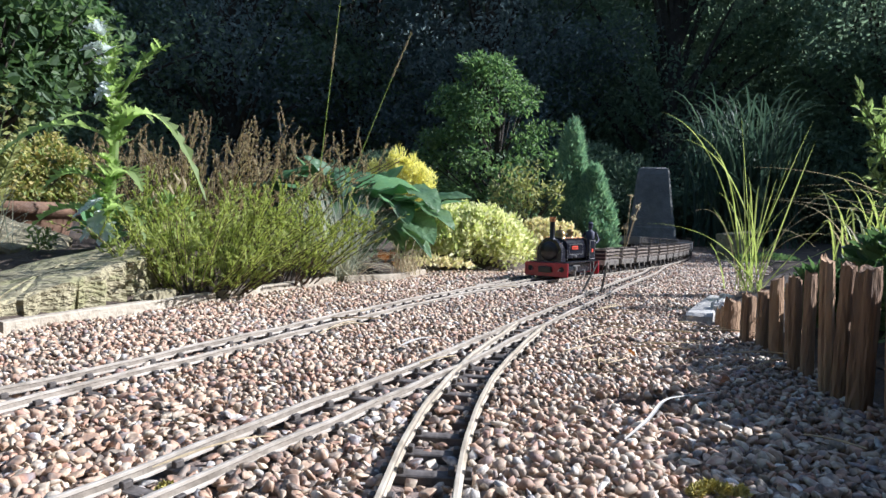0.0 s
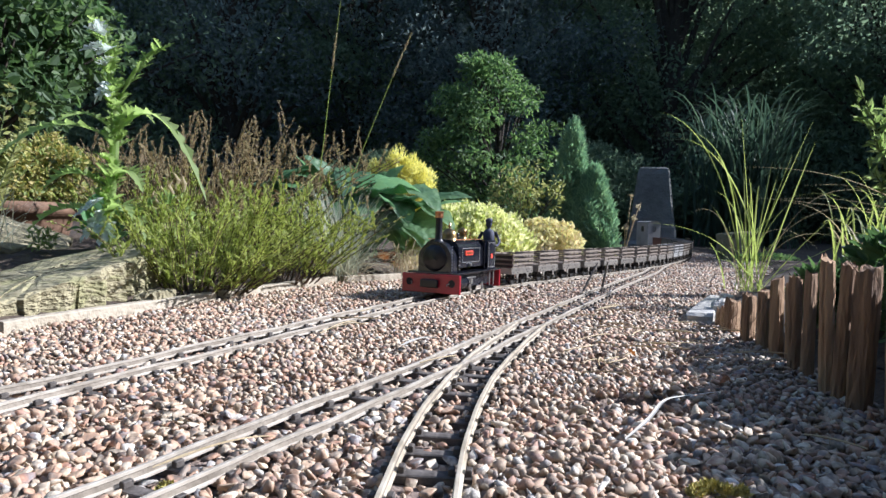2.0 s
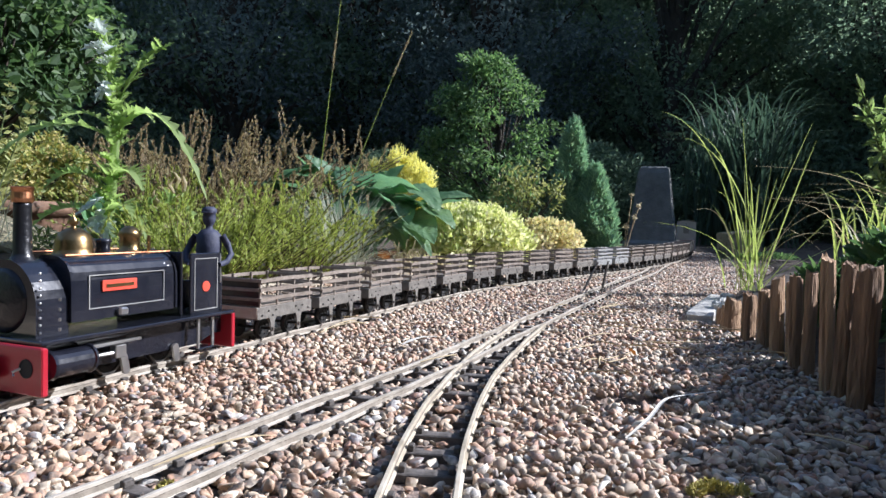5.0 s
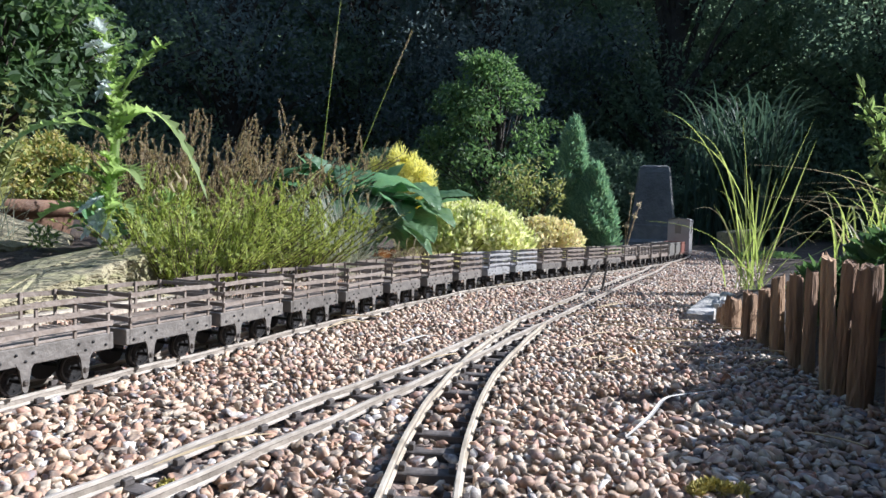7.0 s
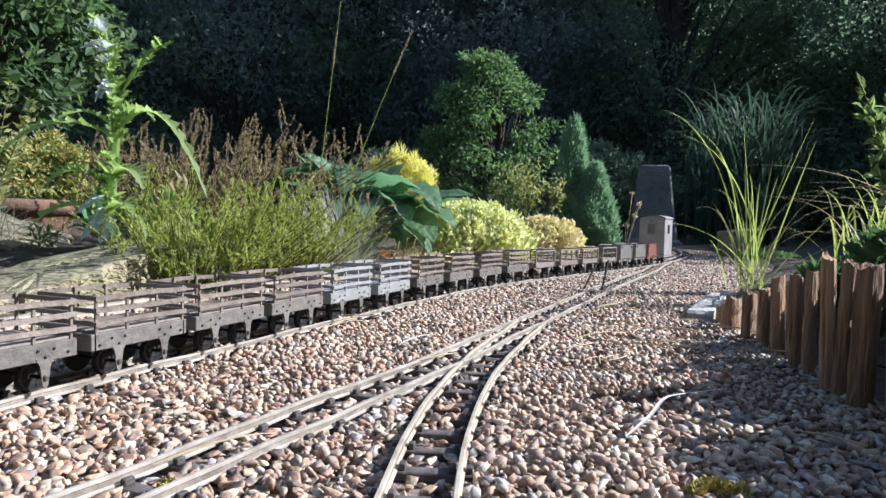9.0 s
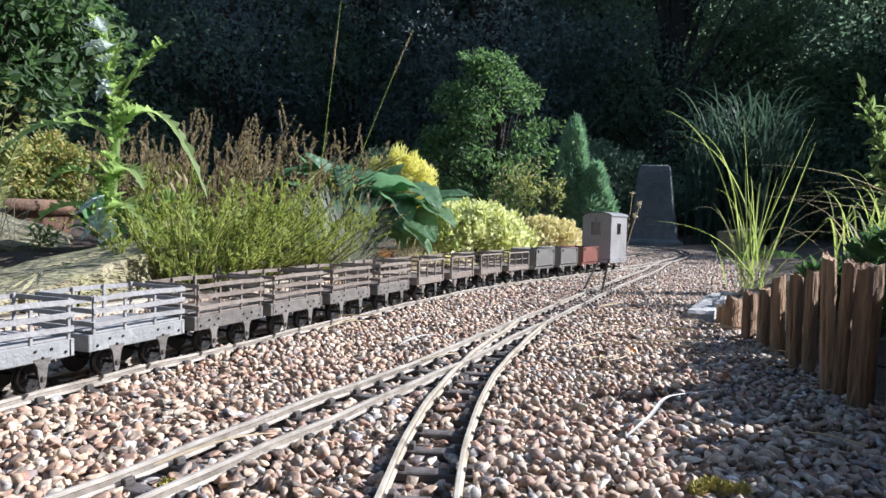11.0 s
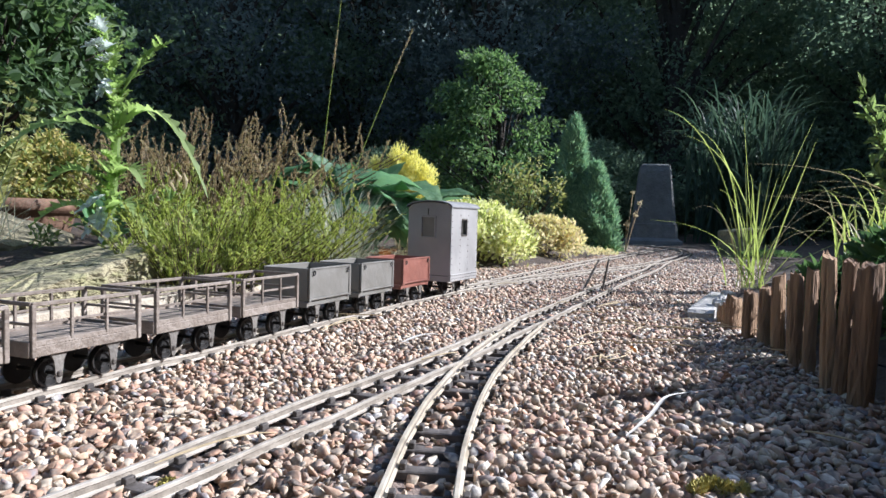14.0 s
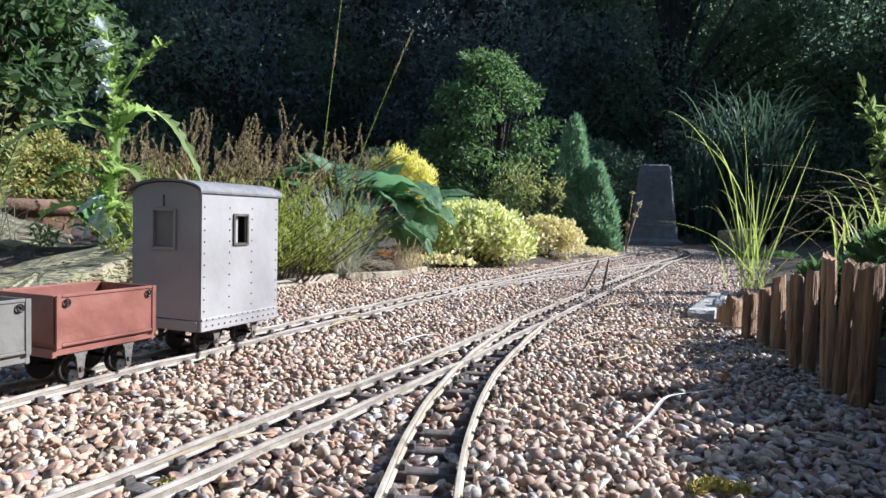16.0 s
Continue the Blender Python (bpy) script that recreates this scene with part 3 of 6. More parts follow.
def rail_wagon():
    th = empty("rail_wagon", "grey-brown flat wagon with open post-and-rail sides", "wagon", "railed wagons in the train")
    L, Wd = .0415, .0270
    for sx in (-1, 1):
        part("sole_bar", Geo().box(sx * .0255 - .002, sx * .0255 + .002, -L, L, .0235, .0300, .0004), M_WOOD, th)
        part("side_curb", Geo().box(sx * .0262 - .0012, sx * .0262 + .0012, -L, L, .0300, .0335, .0003), M_WOOD, th)
        for y in (-L + .001, L - .001):
            part("corner_post", Geo().box(sx * Wd - .0016, sx * Wd + .0016, y - .0016, y + .0016, .0235, .0562, .0004), M_WOOD, th)
        for y in (-.0135, .0135):
            part("side_post", Geo().box(sx * Wd - .0009, sx * Wd + .0009, y - .0010, y + .0010, .0320, .0552, .0003), M_WOOD, th)
        part("top_rail", Geo().box(sx * Wd - .0013, sx * Wd + .0013, -L, L, .0550, .0576, .0004), M_WOOD, th)
        part("middle_rail", Geo().box(sx * Wd - .0022, sx * Wd - .0010, -L, L, .0430, .0449, .0003), M_WOOD, th)
    for y in (-L, L):
        part("headstock", Geo().box(-.027, .027, y - .0018, y + .0018, .0235, .0335, .0004), M_WOOD, th)
        part("end_rail", Geo().box(-Wd, Wd, y - .0012, y + .0012, .0553, .0578, .0004), M_WOOD, th)
        part("end_rail", Geo().box(-Wd, Wd, y - .0008, y + .0008, .0430, .0449, .0003), M_WOOD, th)
    for q in range(6):
        x = -.0215 + q * .0086
        part("floor_plank", Geo().box(x - .0040, x + .0040, -L + .002, L - .002, .0300, .0318, .0003), M_WOOD, th)
    running_gear(th)
    for w in (-1, 1):
        coupling(th, w * L, w)
    return th


def open_wagon(paint, colour):
    th = empty("open_wagon", colour + " steel-sided open wagon with ring bolts", "wagon", "steel open wagons in the train")
    L, Wd, z0, z1 = .0400, .0270, .0265, .0605
    body = part("body", Geo().box(-Wd, Wd, -L, L, z0, z0 + .003, .0004), paint, th)
    for sx in (-1, 1):
        part("side_panel", Geo().box(sx * Wd - .0009, sx * Wd + .0009, -L, L, z0 + .003, z1, .0003), paint, body)
        for y in (-L + .0012, L - .0012):
            part("corner_angle", Geo().box(sx * (Wd + .0013) - .0005, sx * (Wd + .0013) + .0005, y - .0018, y + .0018, z0, z1 + .0004, .0002), paint, body)
        part("top_angle", Geo().box(sx * (Wd + .0010) - .0008, sx * (Wd + .0010) + .0008, -L + .0032, L - .0032, z1 - .0014, z1 + .0006, .0003), paint, body)
        part("bottom_angle", Geo().box(sx * (Wd + .0011) - .0008, sx * (Wd + .0011) + .0008, -L + .0032, L - .0032, z0 + .0012, z0 + .0030, .0003), paint, body)
        part("sole_bar", Geo().box(sx * .0240 - .0018, sx * .0240 + .0018, -L, L, .0215, .0262, .0004), paint, th)
        for y in (-L + .0068, L - .0068):
            a = np.linspace(0, 2 * np.pi, 13)
            part("ring_bolt", Geo().tube(np.stack([np.full(13, sx * (Wd + .0022)), y + .0019 * np.cos(a), z1 - .0048 + .0022 * np.sin(a)], -1), .0007, 5), M_WHEEL, th)
    for y in (-L, L):
        part("end_panel", Geo().box(-Wd + .001, Wd - .001, y - .0009, y + .0009, z0 + .003, z1, .0003), paint, body)
        part("headstock", Geo().box(-.026, .026, y - .0016, y + .0016, .0205, .0262, .0004), paint, th)
    running_gear(th, .0195, .0240, .0222)
    bolts(th, [(sx * .0272, y, .0282, sx) for sx in (-1, 1) for y in np.linspace(-.033, .033, 7)], .0007)
    for w in (-1, 1):
        coupling(th, w * L, w)
    return th


def wall_with_window(at, thick, a0, a1, z0, z1, wa0, wa1, wz0, wz1, across="x", top=None):
    """One plate with an opening; across names the axis that it stands square to; top: an arched edge of its own."""
    outer = [(a0, z0), (a1, z0)] + (top if top else [(a1, z1), (a0, z1)])
    inner = [(wa0, wz0), (wa1, wz0), (wa1, wz1), (wa0, wz1)]
    ids = [min(range(4), key=lambda j: (inner[j][0] - o[0]) ** 2 + (inner[j][1] - o[1]) ** 2) for o in outer]
    g, k = Geo(), len(outer)
    place = (lambda d, a, z: (d, a, z)) if across == "x" else (lambda d, a, z: (a, d, z))
    v = [place(at + d, a, z) for d in (-thick, thick) for a, z in outer + inner]
    h = k + 4
    g.add(v, [(i, (i + 1) % k, h + (i + 1) % k, h + i) for i in range(k)] + [(k + i, h + k + i, h + k + (i + 1) % 4, k + (i + 1) % 4) for i in range(4)])
    tri, quad = [], []
    for i in range(k):
        j = (i + 1) % k
        for off in (0, h):
            if ids[i] == ids[j]:
                tri.append((off + i, off + j, off + k + ids[i]))
            else:
                quad.append((off + i, off + j, off + k + ids[j], off + k + ids[i]))
    for f in (tri, quad):
        if f:
            g.f.append(np.array(f))
    return g


def brake_van():
    th = empty("brake_van", "tall riveted pale grey van with an arched roof", "wagon")
    L, Wd, z0, z1 = .0490, .0355, .0295, .1310
    side_win = (-.0105, .0045, .0905, .1130)
    for sx in (-1, 1):
        w = part("side_wall", wall_with_window(sx * Wd, .0008, -L, L, z0, z1, *side_win), M_VAN, th)
        g = Geo()
        a, b, c, d = side_win
        for bx in ((a - .0022, a, c - .002, d + .002), (b, b + .0022, c - .002, d + .002), (a, b, c - .0022, c), (a, b, d, d + .0022)):
            g.box(sx * (Wd + .0014) - .0009, sx * (Wd + .0014) + .0009, bx[0], bx[1], bx[2], bx[3], .0002)
        fr = part("window_frame", g, M_IRON, w)
        part("window_shade", Geo().box(sx * (Wd - .002) - .0004, sx * (Wd - .002) + .0004, a - .0005, a + .0070, c, d), M_VAN, fr)
        part("sole_bar", Geo().box(sx * .0352 - .0018, sx * .0352 + .0018, -L - .0005, L + .0005, .0205, .0294, .0005), M_VAN, th)
        part("base_angle", Geo().box(sx * (Wd + .0013) - .0007, sx * (Wd + .0013) + .0007, -L, L, .0288, .0312, .0003), M_VAN, w)
        me = Geo()
        for y in (-L + .003, -.0165, .0120, L - .003):
            for z in np.arange(.037, .129, .0092):
                if not (side_win[0] - .003 < y < side_win[1] + .003 and side_win[2] - .003 < z < side_win[3] + .003):
                    me.lathe([(.00075, sx * (Wd + .0008)), (.0006, sx * (Wd + .0013)), (.00005, sx * (Wd + .0015))], (0, y, z), "x", 6)
        for y in np.arange(-L + .005, L, .0072):
            me.lathe([(.0007, sx * (Wd + .0020)), (.0005, sx * (Wd + .0025)), (.00005, sx * (Wd + .0027))], (0, y, .0300), "x", 6)
            me.lathe([(.0009, sx * .0370), (.0006, sx * .0377), (.00005, sx * .0379)], (0, y, .0248), "x", 6)
        tagged(part("rivets", me, M_IRON, w), kind="stuff")
    arch = [(-Wd * math.cos(a), z1 + .0085 * math.sin(a)) for a in np.linspace(0, math.pi, 17)]
    for y, wz in ((-L + .0006, (.0870, .1160)), (L - .0006, (.0870, .1160))):
        edge = [(-x * .97, z - .0004) for x, z in arch]
        g = wall_with_window(y, .0008, -Wd + .001, Wd - .001, z0, z1, -.0125, .0085, wz[0], wz[1], "y", edge)
        e = part("end_wall", g, M_VAN, th)
        g = Geo()
        o = -.0016 if y < 0 else .0016
        for bx in ((-.0150, -.0125, wz[0] - .002, wz[1] + .002), (.0085, .0110, wz[0] - .002, wz[1] + .002), (-.0125, .0085, wz[0] - .0025, wz[0]), (-.0125, .0085, wz[1], wz[1] + .0025)):
            g.box(bx[0], bx[1], y + o - .0010, y + o + .0010, bx[2], bx[3], .0002)
        fr = part("window_frame", g, M_VAN, e)
        part("window_shade", Geo().box(-.0125, .0085, y - o * .3 - .0003, y - o * .3 + .0003, wz[0], wz[1]), M_GREY, fr)
        part("lamp_iron", Geo().box(-.0032, -.0018, y + o * .5 - .0006, y + o * .5 + .0006, .1195, .1290), M_IRON, e)
    roof = [(-(Wd + .0028) * math.cos(a), z1 + .0015 + .0095 * math.sin(a)) for a in np.linspace(0, math.pi, 19)]
    under = [(-(Wd + .0024) * math.cos(a), z1 - .0002 + .0093 * math.sin(a)) for a in np.linspace(math.pi, 0, 19)]
    rf = part("roof", Geo().extrude(roof + under, -L - .0032, L + .0032), M_ROOF, th)
    me = Geo()
    for sx in (-1, 1):
        for y in np.arange(-L, L, .0075):
            me.lathe([(.0008, z1 + .0040), (.0006, z1 + .0050), (.00005, z1 + .0053)], (sx * (Wd - .0006), y, 0), "z", 6)
    tagged(part("rivets", me, M_ROOF, rf), kind="stuff")
    part("floor", Geo().box(-Wd + .001, Wd - .001, -L + .0015, L - .0015, .0285, .0305), M_DARK, th)
    for y in (-L, L):
        part("headstock", Geo().box(-.0334, .0334, y - .0016, y + .0016, .0205, .0285, .0005), M_VAN, th)
        coupling(th, y, 1 if y > 0 else -1)
    for y in (-.024, .024):
        wheelset(th, y)
        for sx in (-1, 1):
            w_iron(th, sx, y, .0300, .0215)
    return th


def steam_locomotive():
    th = empty("steam_locomotive", "black saddle-tank model steam locomotive with red buffer beams", "locomotive")
    for y, n in ((-.0890, 1), (.0890, 2)):
        hw = .0500 if n == 1 else .0400
        bm_ = part("buffer_beam", Geo().box(-hw, hw, y - .0022, y + .0022, .0055, .0345, .0008), M_BEAM, th)
        o = -.0022 if n == 1 else .0022
        part("coupling_block", Geo().box(-.0150, .0150, y + o * 2.6 - .0030, y + o * 2.6 + .0030, .0140, .0265, .0012), M_SMOKE, bm_)
        if n == 1:
            for sx in (-1, 1):
                # near-black disc on the beam face stands in for the shade inside the hole
                part("chain_hole_disc", Geo().lathe([(.0058, y - .0020), (.0058, y - .0027), (.0050, y - .0027), (.0045, y - .0025), (.00005, y - .0025)], (sx * .0365, 0, .0215), "y", 16), M_DARK, bm_)
                part("hook", Geo().tube([(sx * .0330, y - .003, .0215), (sx * .0300, y - .006, .0195), (sx * .0310, y - .006, .0175)], .0008, 5), M_TREAD, bm_)
    part("footplate", Geo().box(-.0430, .0430, -.0866, .0866, .0345, .0372, .0006), M_BLACK, th)
    for sx in (-1, 1):
        part("frame", Geo().extrude([(-.0860, .0343), (-.0860, .0200), (-.0520, .0160), (-.0400, .0120), (.0600, .0120), (.0760, .0180), (.0860, .0180), (.0860, .0343)],
                                    sx * .0280 - .0010, sx * .0280 + .0010, axis="x"), M_BLACK, th)
        cy = part("cylinder", Geo().lathe([(.00005, -.0780), (.0088, -.0780), (.0094, -.0765), (.0094, -.0755), (.0084, -.0750), (.0084, -.0500), (.0094, -.0495), (.0094, -.0480), (.00005, -.0480)],
                                          (sx * .0365, 0, .0205), "y", 18), M_BLACK, th)
        for q in range(5):
            part("lagging_band", Geo().box(sx * .0300 - .0010 + sx * .009, sx * .0300 + .0010 + sx * .009, -.0715, -.0705, .0350 + q * .0062, .0372 + q * .0062, .0003), M_TREAD, cy)
        part("piston_rod", Geo().lathe([(.0014, -.0480), (.0014, -.0250)], (sx * .0365, 0, .0205), "y", 8), M_TREAD, th)
        part("crosshead", Geo().box(sx * .0365 - .0028, sx * .0365 + .0028, -.0290, -.0200, .0165, .0255, .0006), M_TREAD, th)
        part("slide_bar", Geo().box(sx * .0365 - .0016, sx * .0365 + .0016, -.0480, -.0060, .0262, .0282, .0004), M_TREAD, th)
    for y in (-.0150, .0330):
        ws = wheelset(th, y, .0125, .0150, "driving_wheels")
        for sx in (-1, 1):
            part("crank", Geo().extrude([(-.0028, .0030), (-.0028, -.0090), (0, -.0105), (.0028, -.0090), (.0028, .0030), (0, .0042)], sx * .0310 - .0011, sx * .0310 + .0011, axis="x"), M_TREAD, ws)
    tank = []
    for a in np.linspace(0, math.pi, 15):
        tank.append((-.0300 * math.copysign(abs(math.cos(a)) ** .55, math.cos(a)), .0600 + .0265 * math.sin(a) ** .62))
    tank = [(-.0300, .0435), *tank, (.0300, .0435)]
    tk = part("saddle_tank", Geo().extrude(tank, -.0560, .0340), M_BLACK, th)
    bar = [(x * 1.035, z + .0007) for x, z in tank]
    for y in (-.0560, .0335):
        part("tank_band", Geo().extrude(bar, y - .0006, y + .0012), M_BLACK, tk)
    for sx in (-1, 1):
        for bx in ((-.0430, -.0424, .0515, .0730), (.0214, .0220, .0515, .0730), (-.0430, .0220, .0509, .0515), (-.0430, .0220, .0730, .0736)):
            part("lining", Geo().box(sx * .0303 - .0003, sx * .0303 + .0003, bx[0], bx[1], bx[2], bx[3]), M_LINE, tk)
        npl = part("nameplate", Geo().box(sx * .0306 - .0006, sx * .0306 + .0006, -.0330, -.0040, .0620, .0695, .0002), M_PLATE, tk)
        part("plate_bar", Geo().box(sx * .0313 - .0002, sx * .0313 + .0002, -.0300, -.0070, .0645, .0668), M_BRASS, npl)
        part("handrail", Geo().tube([(sx * .0245, -.0560, .0868), (sx * .0245, .0330, .0868)], .0008, 6), M_COPPER, tk)
        part("injector", Geo().box(sx * .0315 - .0025, sx * .0315 + .0025, -.0210, -.0130, .0440, .0500, .0012), M_TREAD, th)
    smoke = [(-.0285, .0372), (-.0285, .0560)] + [(-.0285 * math.cos(a), .0560 + .0285 * math.sin(a)) for a in np.linspace(.15, math.pi - .15, 15)] + [(.0285, .0560), (.0285, .0372)]
    sb = part("smokebox", Geo().extrude(smoke, -.0790, -.0566), M_BLACK, th)
    part("smokebox_door", Geo().lathe([(.00005, -.0835), (.0100, -.0828), (.0180, -.0808), (.0205, -.0794), (.0205, -.0788)], (0, 0, .0585), "y", 28), M_SMOKE, sb, smooth=True)
    part("door_handle", Geo().tube([(0, -.085, .0585), (.006, -.0865, .0560)], .0008, 5), M_WHEEL, sb)
    rv = Geo()
    for sx in (-1, 1):
        for z in np.arange(.040, .078, .0046):
            rv.lathe([(.0010, sx * .0285), (.0008, sx * .0293), (.00005, sx * .0295)], (0, -.0765, z), "x", 6)
    tagged(part("rivets", rv, M_TREAD, sb), kind="stuff")
    ch = part("chimney", Geo().lathe([(.0085, .0830), (.0068, .0850), (.0056, .0880), (.0052, .1180), (.0052, .1210), (.0040, .1210), (.0038, .1000)], (0, -.0670, 0), "z", 22), M_SMOKE, th, smooth=True)
    part("chimney_cap", Geo().lathe([(.0053, .1200), (.0064, .1205), (.0066, .1230), (.0062, .1270), (.0070, .1300), (.0064, .1305), (.0045, .1300), (.0042, .1200)], (0, -.0670, 0), "z", 22), M_COPPER, ch, "polished copper cap")
    part("dome", Geo().lathe([(.0140, .0855), (.0128, .0872), (.0122, .0900), (.0118, .0950), (.0098, .1000), (.0055, .1030), (.0018, .1042), (.0018, .1060), (.0030, .1070), (.0024, .1100), (.0008, .1120), (.00005, .1165)], (0, -.0300, 0), "z", 24), M_BRASS, th, "polished brass dome", smooth=True)
    part("safety_valve", Geo().lathe([(.0095, .0860), (.0075, .0880), (.0070, .0960), (.0085, .0990), (.0060, .1030), (.0030, .1050), (.00005, .1055)], (0, .0180, 0), "z", 20), M_BRASS, th, smooth=True)
    part("filler", Geo().lathe([(.0050, .0860), (.0050, .0930), (.0058, .0935), (.0058, .0960), (.00005, .0965)], (0, -.0060, 0), "z", 16), M_BLACK, th, smooth=True)
    part("whistle", Geo().tube([(.010, .027, .086), (.010, .027, .0985)], .0013, 8), M_BRASS, th)
    for sx in (-1, 1):
        cab = part("cab_side", Geo().box(sx * .0345 - .0010, sx * .0345 + .0010, .0440, .0770, .0300, .0850, .0006), M_BLACK, th)
        for bx in ((.0475, .0481, .0400, .0810), (.0729, .0735, .0400, .0810), (.0475, .0735, .0400, .0406), (.0475, .0735, .0804, .0810)):
            part("lining", Geo().box(sx * .0357 - .0004, sx * .0357 + .0004, bx[0], bx[1], bx[2], bx[3]), M_LINE, cab)
        part("badge", Geo().lathe([(.0042, sx * .0354), (.0042, sx * .0362), (.00005, sx * .0363)], (0, .0605, .0585), "x", 16), M_PLATE, cab, "round red badge")
        st = part("step", Geo().box(sx * .0330 - .0050, sx * .0330 + .0050, .0500, .0680, .0085, .0102, .0004), M_BLACK, th)
        for y in (.0510, .0670):
            part("step_hanger", Geo().box(sx * .0370 - .0007, sx * .0370 + .0007, y - .0012, y + .0012, .0100, .0350), M_TREAD, st)
        part("cab_pillar", Geo().tube([(sx * .0345, .0775, .084), (sx * .0345, .0785, .060)], .0010, 6), M_TREAD, th)
    part("cab_front", Geo().box(-.0335, .0335, .0360, .0380, .0372, .0865, .0006), M_BLACK, th)
    part("boiler_backhead", Geo().lathe([(.0240, .0380), (.0240, .0460), (.0200, .0470), (.00005, .0472)], (0, 0, .0600), "y", 24), M_SMOKE, th)
    part("bunker", Geo().box(-.0330, .0330, .0800, .0830, .0372, .0600, .0006), M_BLACK, th)
    part("regulator", Geo().tube([(0, .0475, .072), (.012, .0480, .078)], .0010, 6), M_BRASS, th)
    return th


def driver_figure():
    """A small cast figure in cap and jacket, one plain mesh."""
    g = Geo()
    g.lathe([(.0070, .0372), (.0075, .0560), (.0085, .0640), (.0100, .0780), (.0100, .0900), (.0065, .0945), (.0030, .0960), (.0028, .0985), (.0046, .1005), (.0055, .1045),
             (.0050, .1085), (.0062, .1092), (.0060, .1120), (.0035, .1140), (.00005, .1143)], (0, 0, 0), "z", 16)
    g.box(-.0045, .0045, -.0085, -.0030, .1088, .1098, .0004)
    for sx in (-1, 1):
        g.tube([(sx * .0105, 0, .0905), (sx * .0150, .001, .0830), (sx * .0185, -.001, .0750), (sx * .0165, -.006, .0690), (sx * .0120, -.010, .0670)], [.0031, .0030, .0027, .0025, .0022], 8)
    ob = part("driver_figure", g, M_FIGURE, smooth=True)
    return tagged(ob, "small painted figurine in dark jacket and cap standing in the cab", "figurine")


# ---------- the train's make-up ----------
PITCH = 0.098
train = []
loco = steam_locomotive()
train.append((loco, 0.089))
figure = driver_figure()
train.append((figure, 0.089))
first = slate_wagon(M_WOOD, M_SOLE, "weathered grey-brown")
SLATE_COUNT, RAIL_COUNT = 16, 4
slots = [first] + [copy_thing(first, pose(0, 0, 0)) for _ in range(SLATE_COUNT - 3)]
lead = slots[0]
part("end_board", Geo().box(-.0262, .0262, -.0400, -.0388, .0330, .0580, .0003), M_SMOKE, lead)
part("buffing_board", Geo().box(-.0270, .0270, -.0448, -.0440, .0215, .0318, .0004), M_BOARD, lead, "pale timber buffing board")
tagged(lead, "grey-brown slatted wagon with a solid dark end board")
bleached = slate_wagon(M_PALEWOOD, M_PALEIRON, "pale grey bleached")
slots[10:10] = [bleached, copy_thing(bleached, pose(0, 0, 0))]
bar = rail_wagon()
slots += [bar] + [copy_thing(bar, pose(0, 0, 0)) for _ in range(RAIL_COUNT - 1)]
grey = open_wagon(M_GREY, "dull grey")
slots += [grey, copy_thing(grey, pose(0, 0, 0)), open_wagon(M_RED, "faded red-oxide")]
WAGON_START = 0.228
for q, ob in enumerate(slots):
    train.append((ob, WAGON_START + q * PITCH + .0415))
van = brake_van()
train.append((van, WAGON_START + (len(slots) - 1) * PITCH + .0415 + .128))

RUN_T = np.linspace(-1, 17, 361)
RUN_S = np.interp(RUN_T, [-1, 0, 1, 2, 3, 3.5, 4.2, 6.5, 8, 9, 11.5, 12.5, 13.5, 14.5, 16, 17],
                  [2.122, 1.925, 1.732, 1.527, 1.330, 1.227, 1.076, .575, .235, .041, -.452, -.655, -.868, -1.102, -1.460, -1.70])
RUN_S = np.convolve(np.pad(RUN_S, 16, "reflect", reflect_type="odd"), np.hanning(33) / np.hanning(33).sum(), "valid")
# the couplings draw out a little on the climbing far curve
PLAN = np.arange(-1, 6, .002)
SLACK = np.interp(PLAN[1:] - .001, [0, 1.10, 1.3, 1.5, 1.7, 1.9, 2.1, 2.5, 3.2, 9], [1, 1.0, 1.07, 1.14, 1.17, 1.15, 1.11, 1.08, 1.04, 1.0])
RUN_LENGTH = np.r_[0, np.cumsum(.002 / SLACK)] - 1


def front_at(t):
    """How far the locomotive's front stands along the main line."""
    return float(np.interp(t, RUN_T, RUN_S))


def plan_at(run):
    """The place on the plan of the main line after a running length."""
    if run < -1:
        return run
    return float(np.interp(run, RUN_LENGTH, PLAN))


def on_track(s, half):
    """Pose of a vehicle whose middle is at s on the main line, its axles half apart from it."""
    def at(q):
        q = q / .005
        i = min(max(int(math.floor(q)), 0), len(MAIN) - 2)
        return MAIN[i] + (MAIN[i + 1] - MAIN[i]) * (q - i)
    a, b = at(s - half), at(s + half)
    m, d = (a + b) / 2, b - a
    return m, math.atan2(d[0], d[1])

# ---------- garden: stones, edging, obelisk ----------


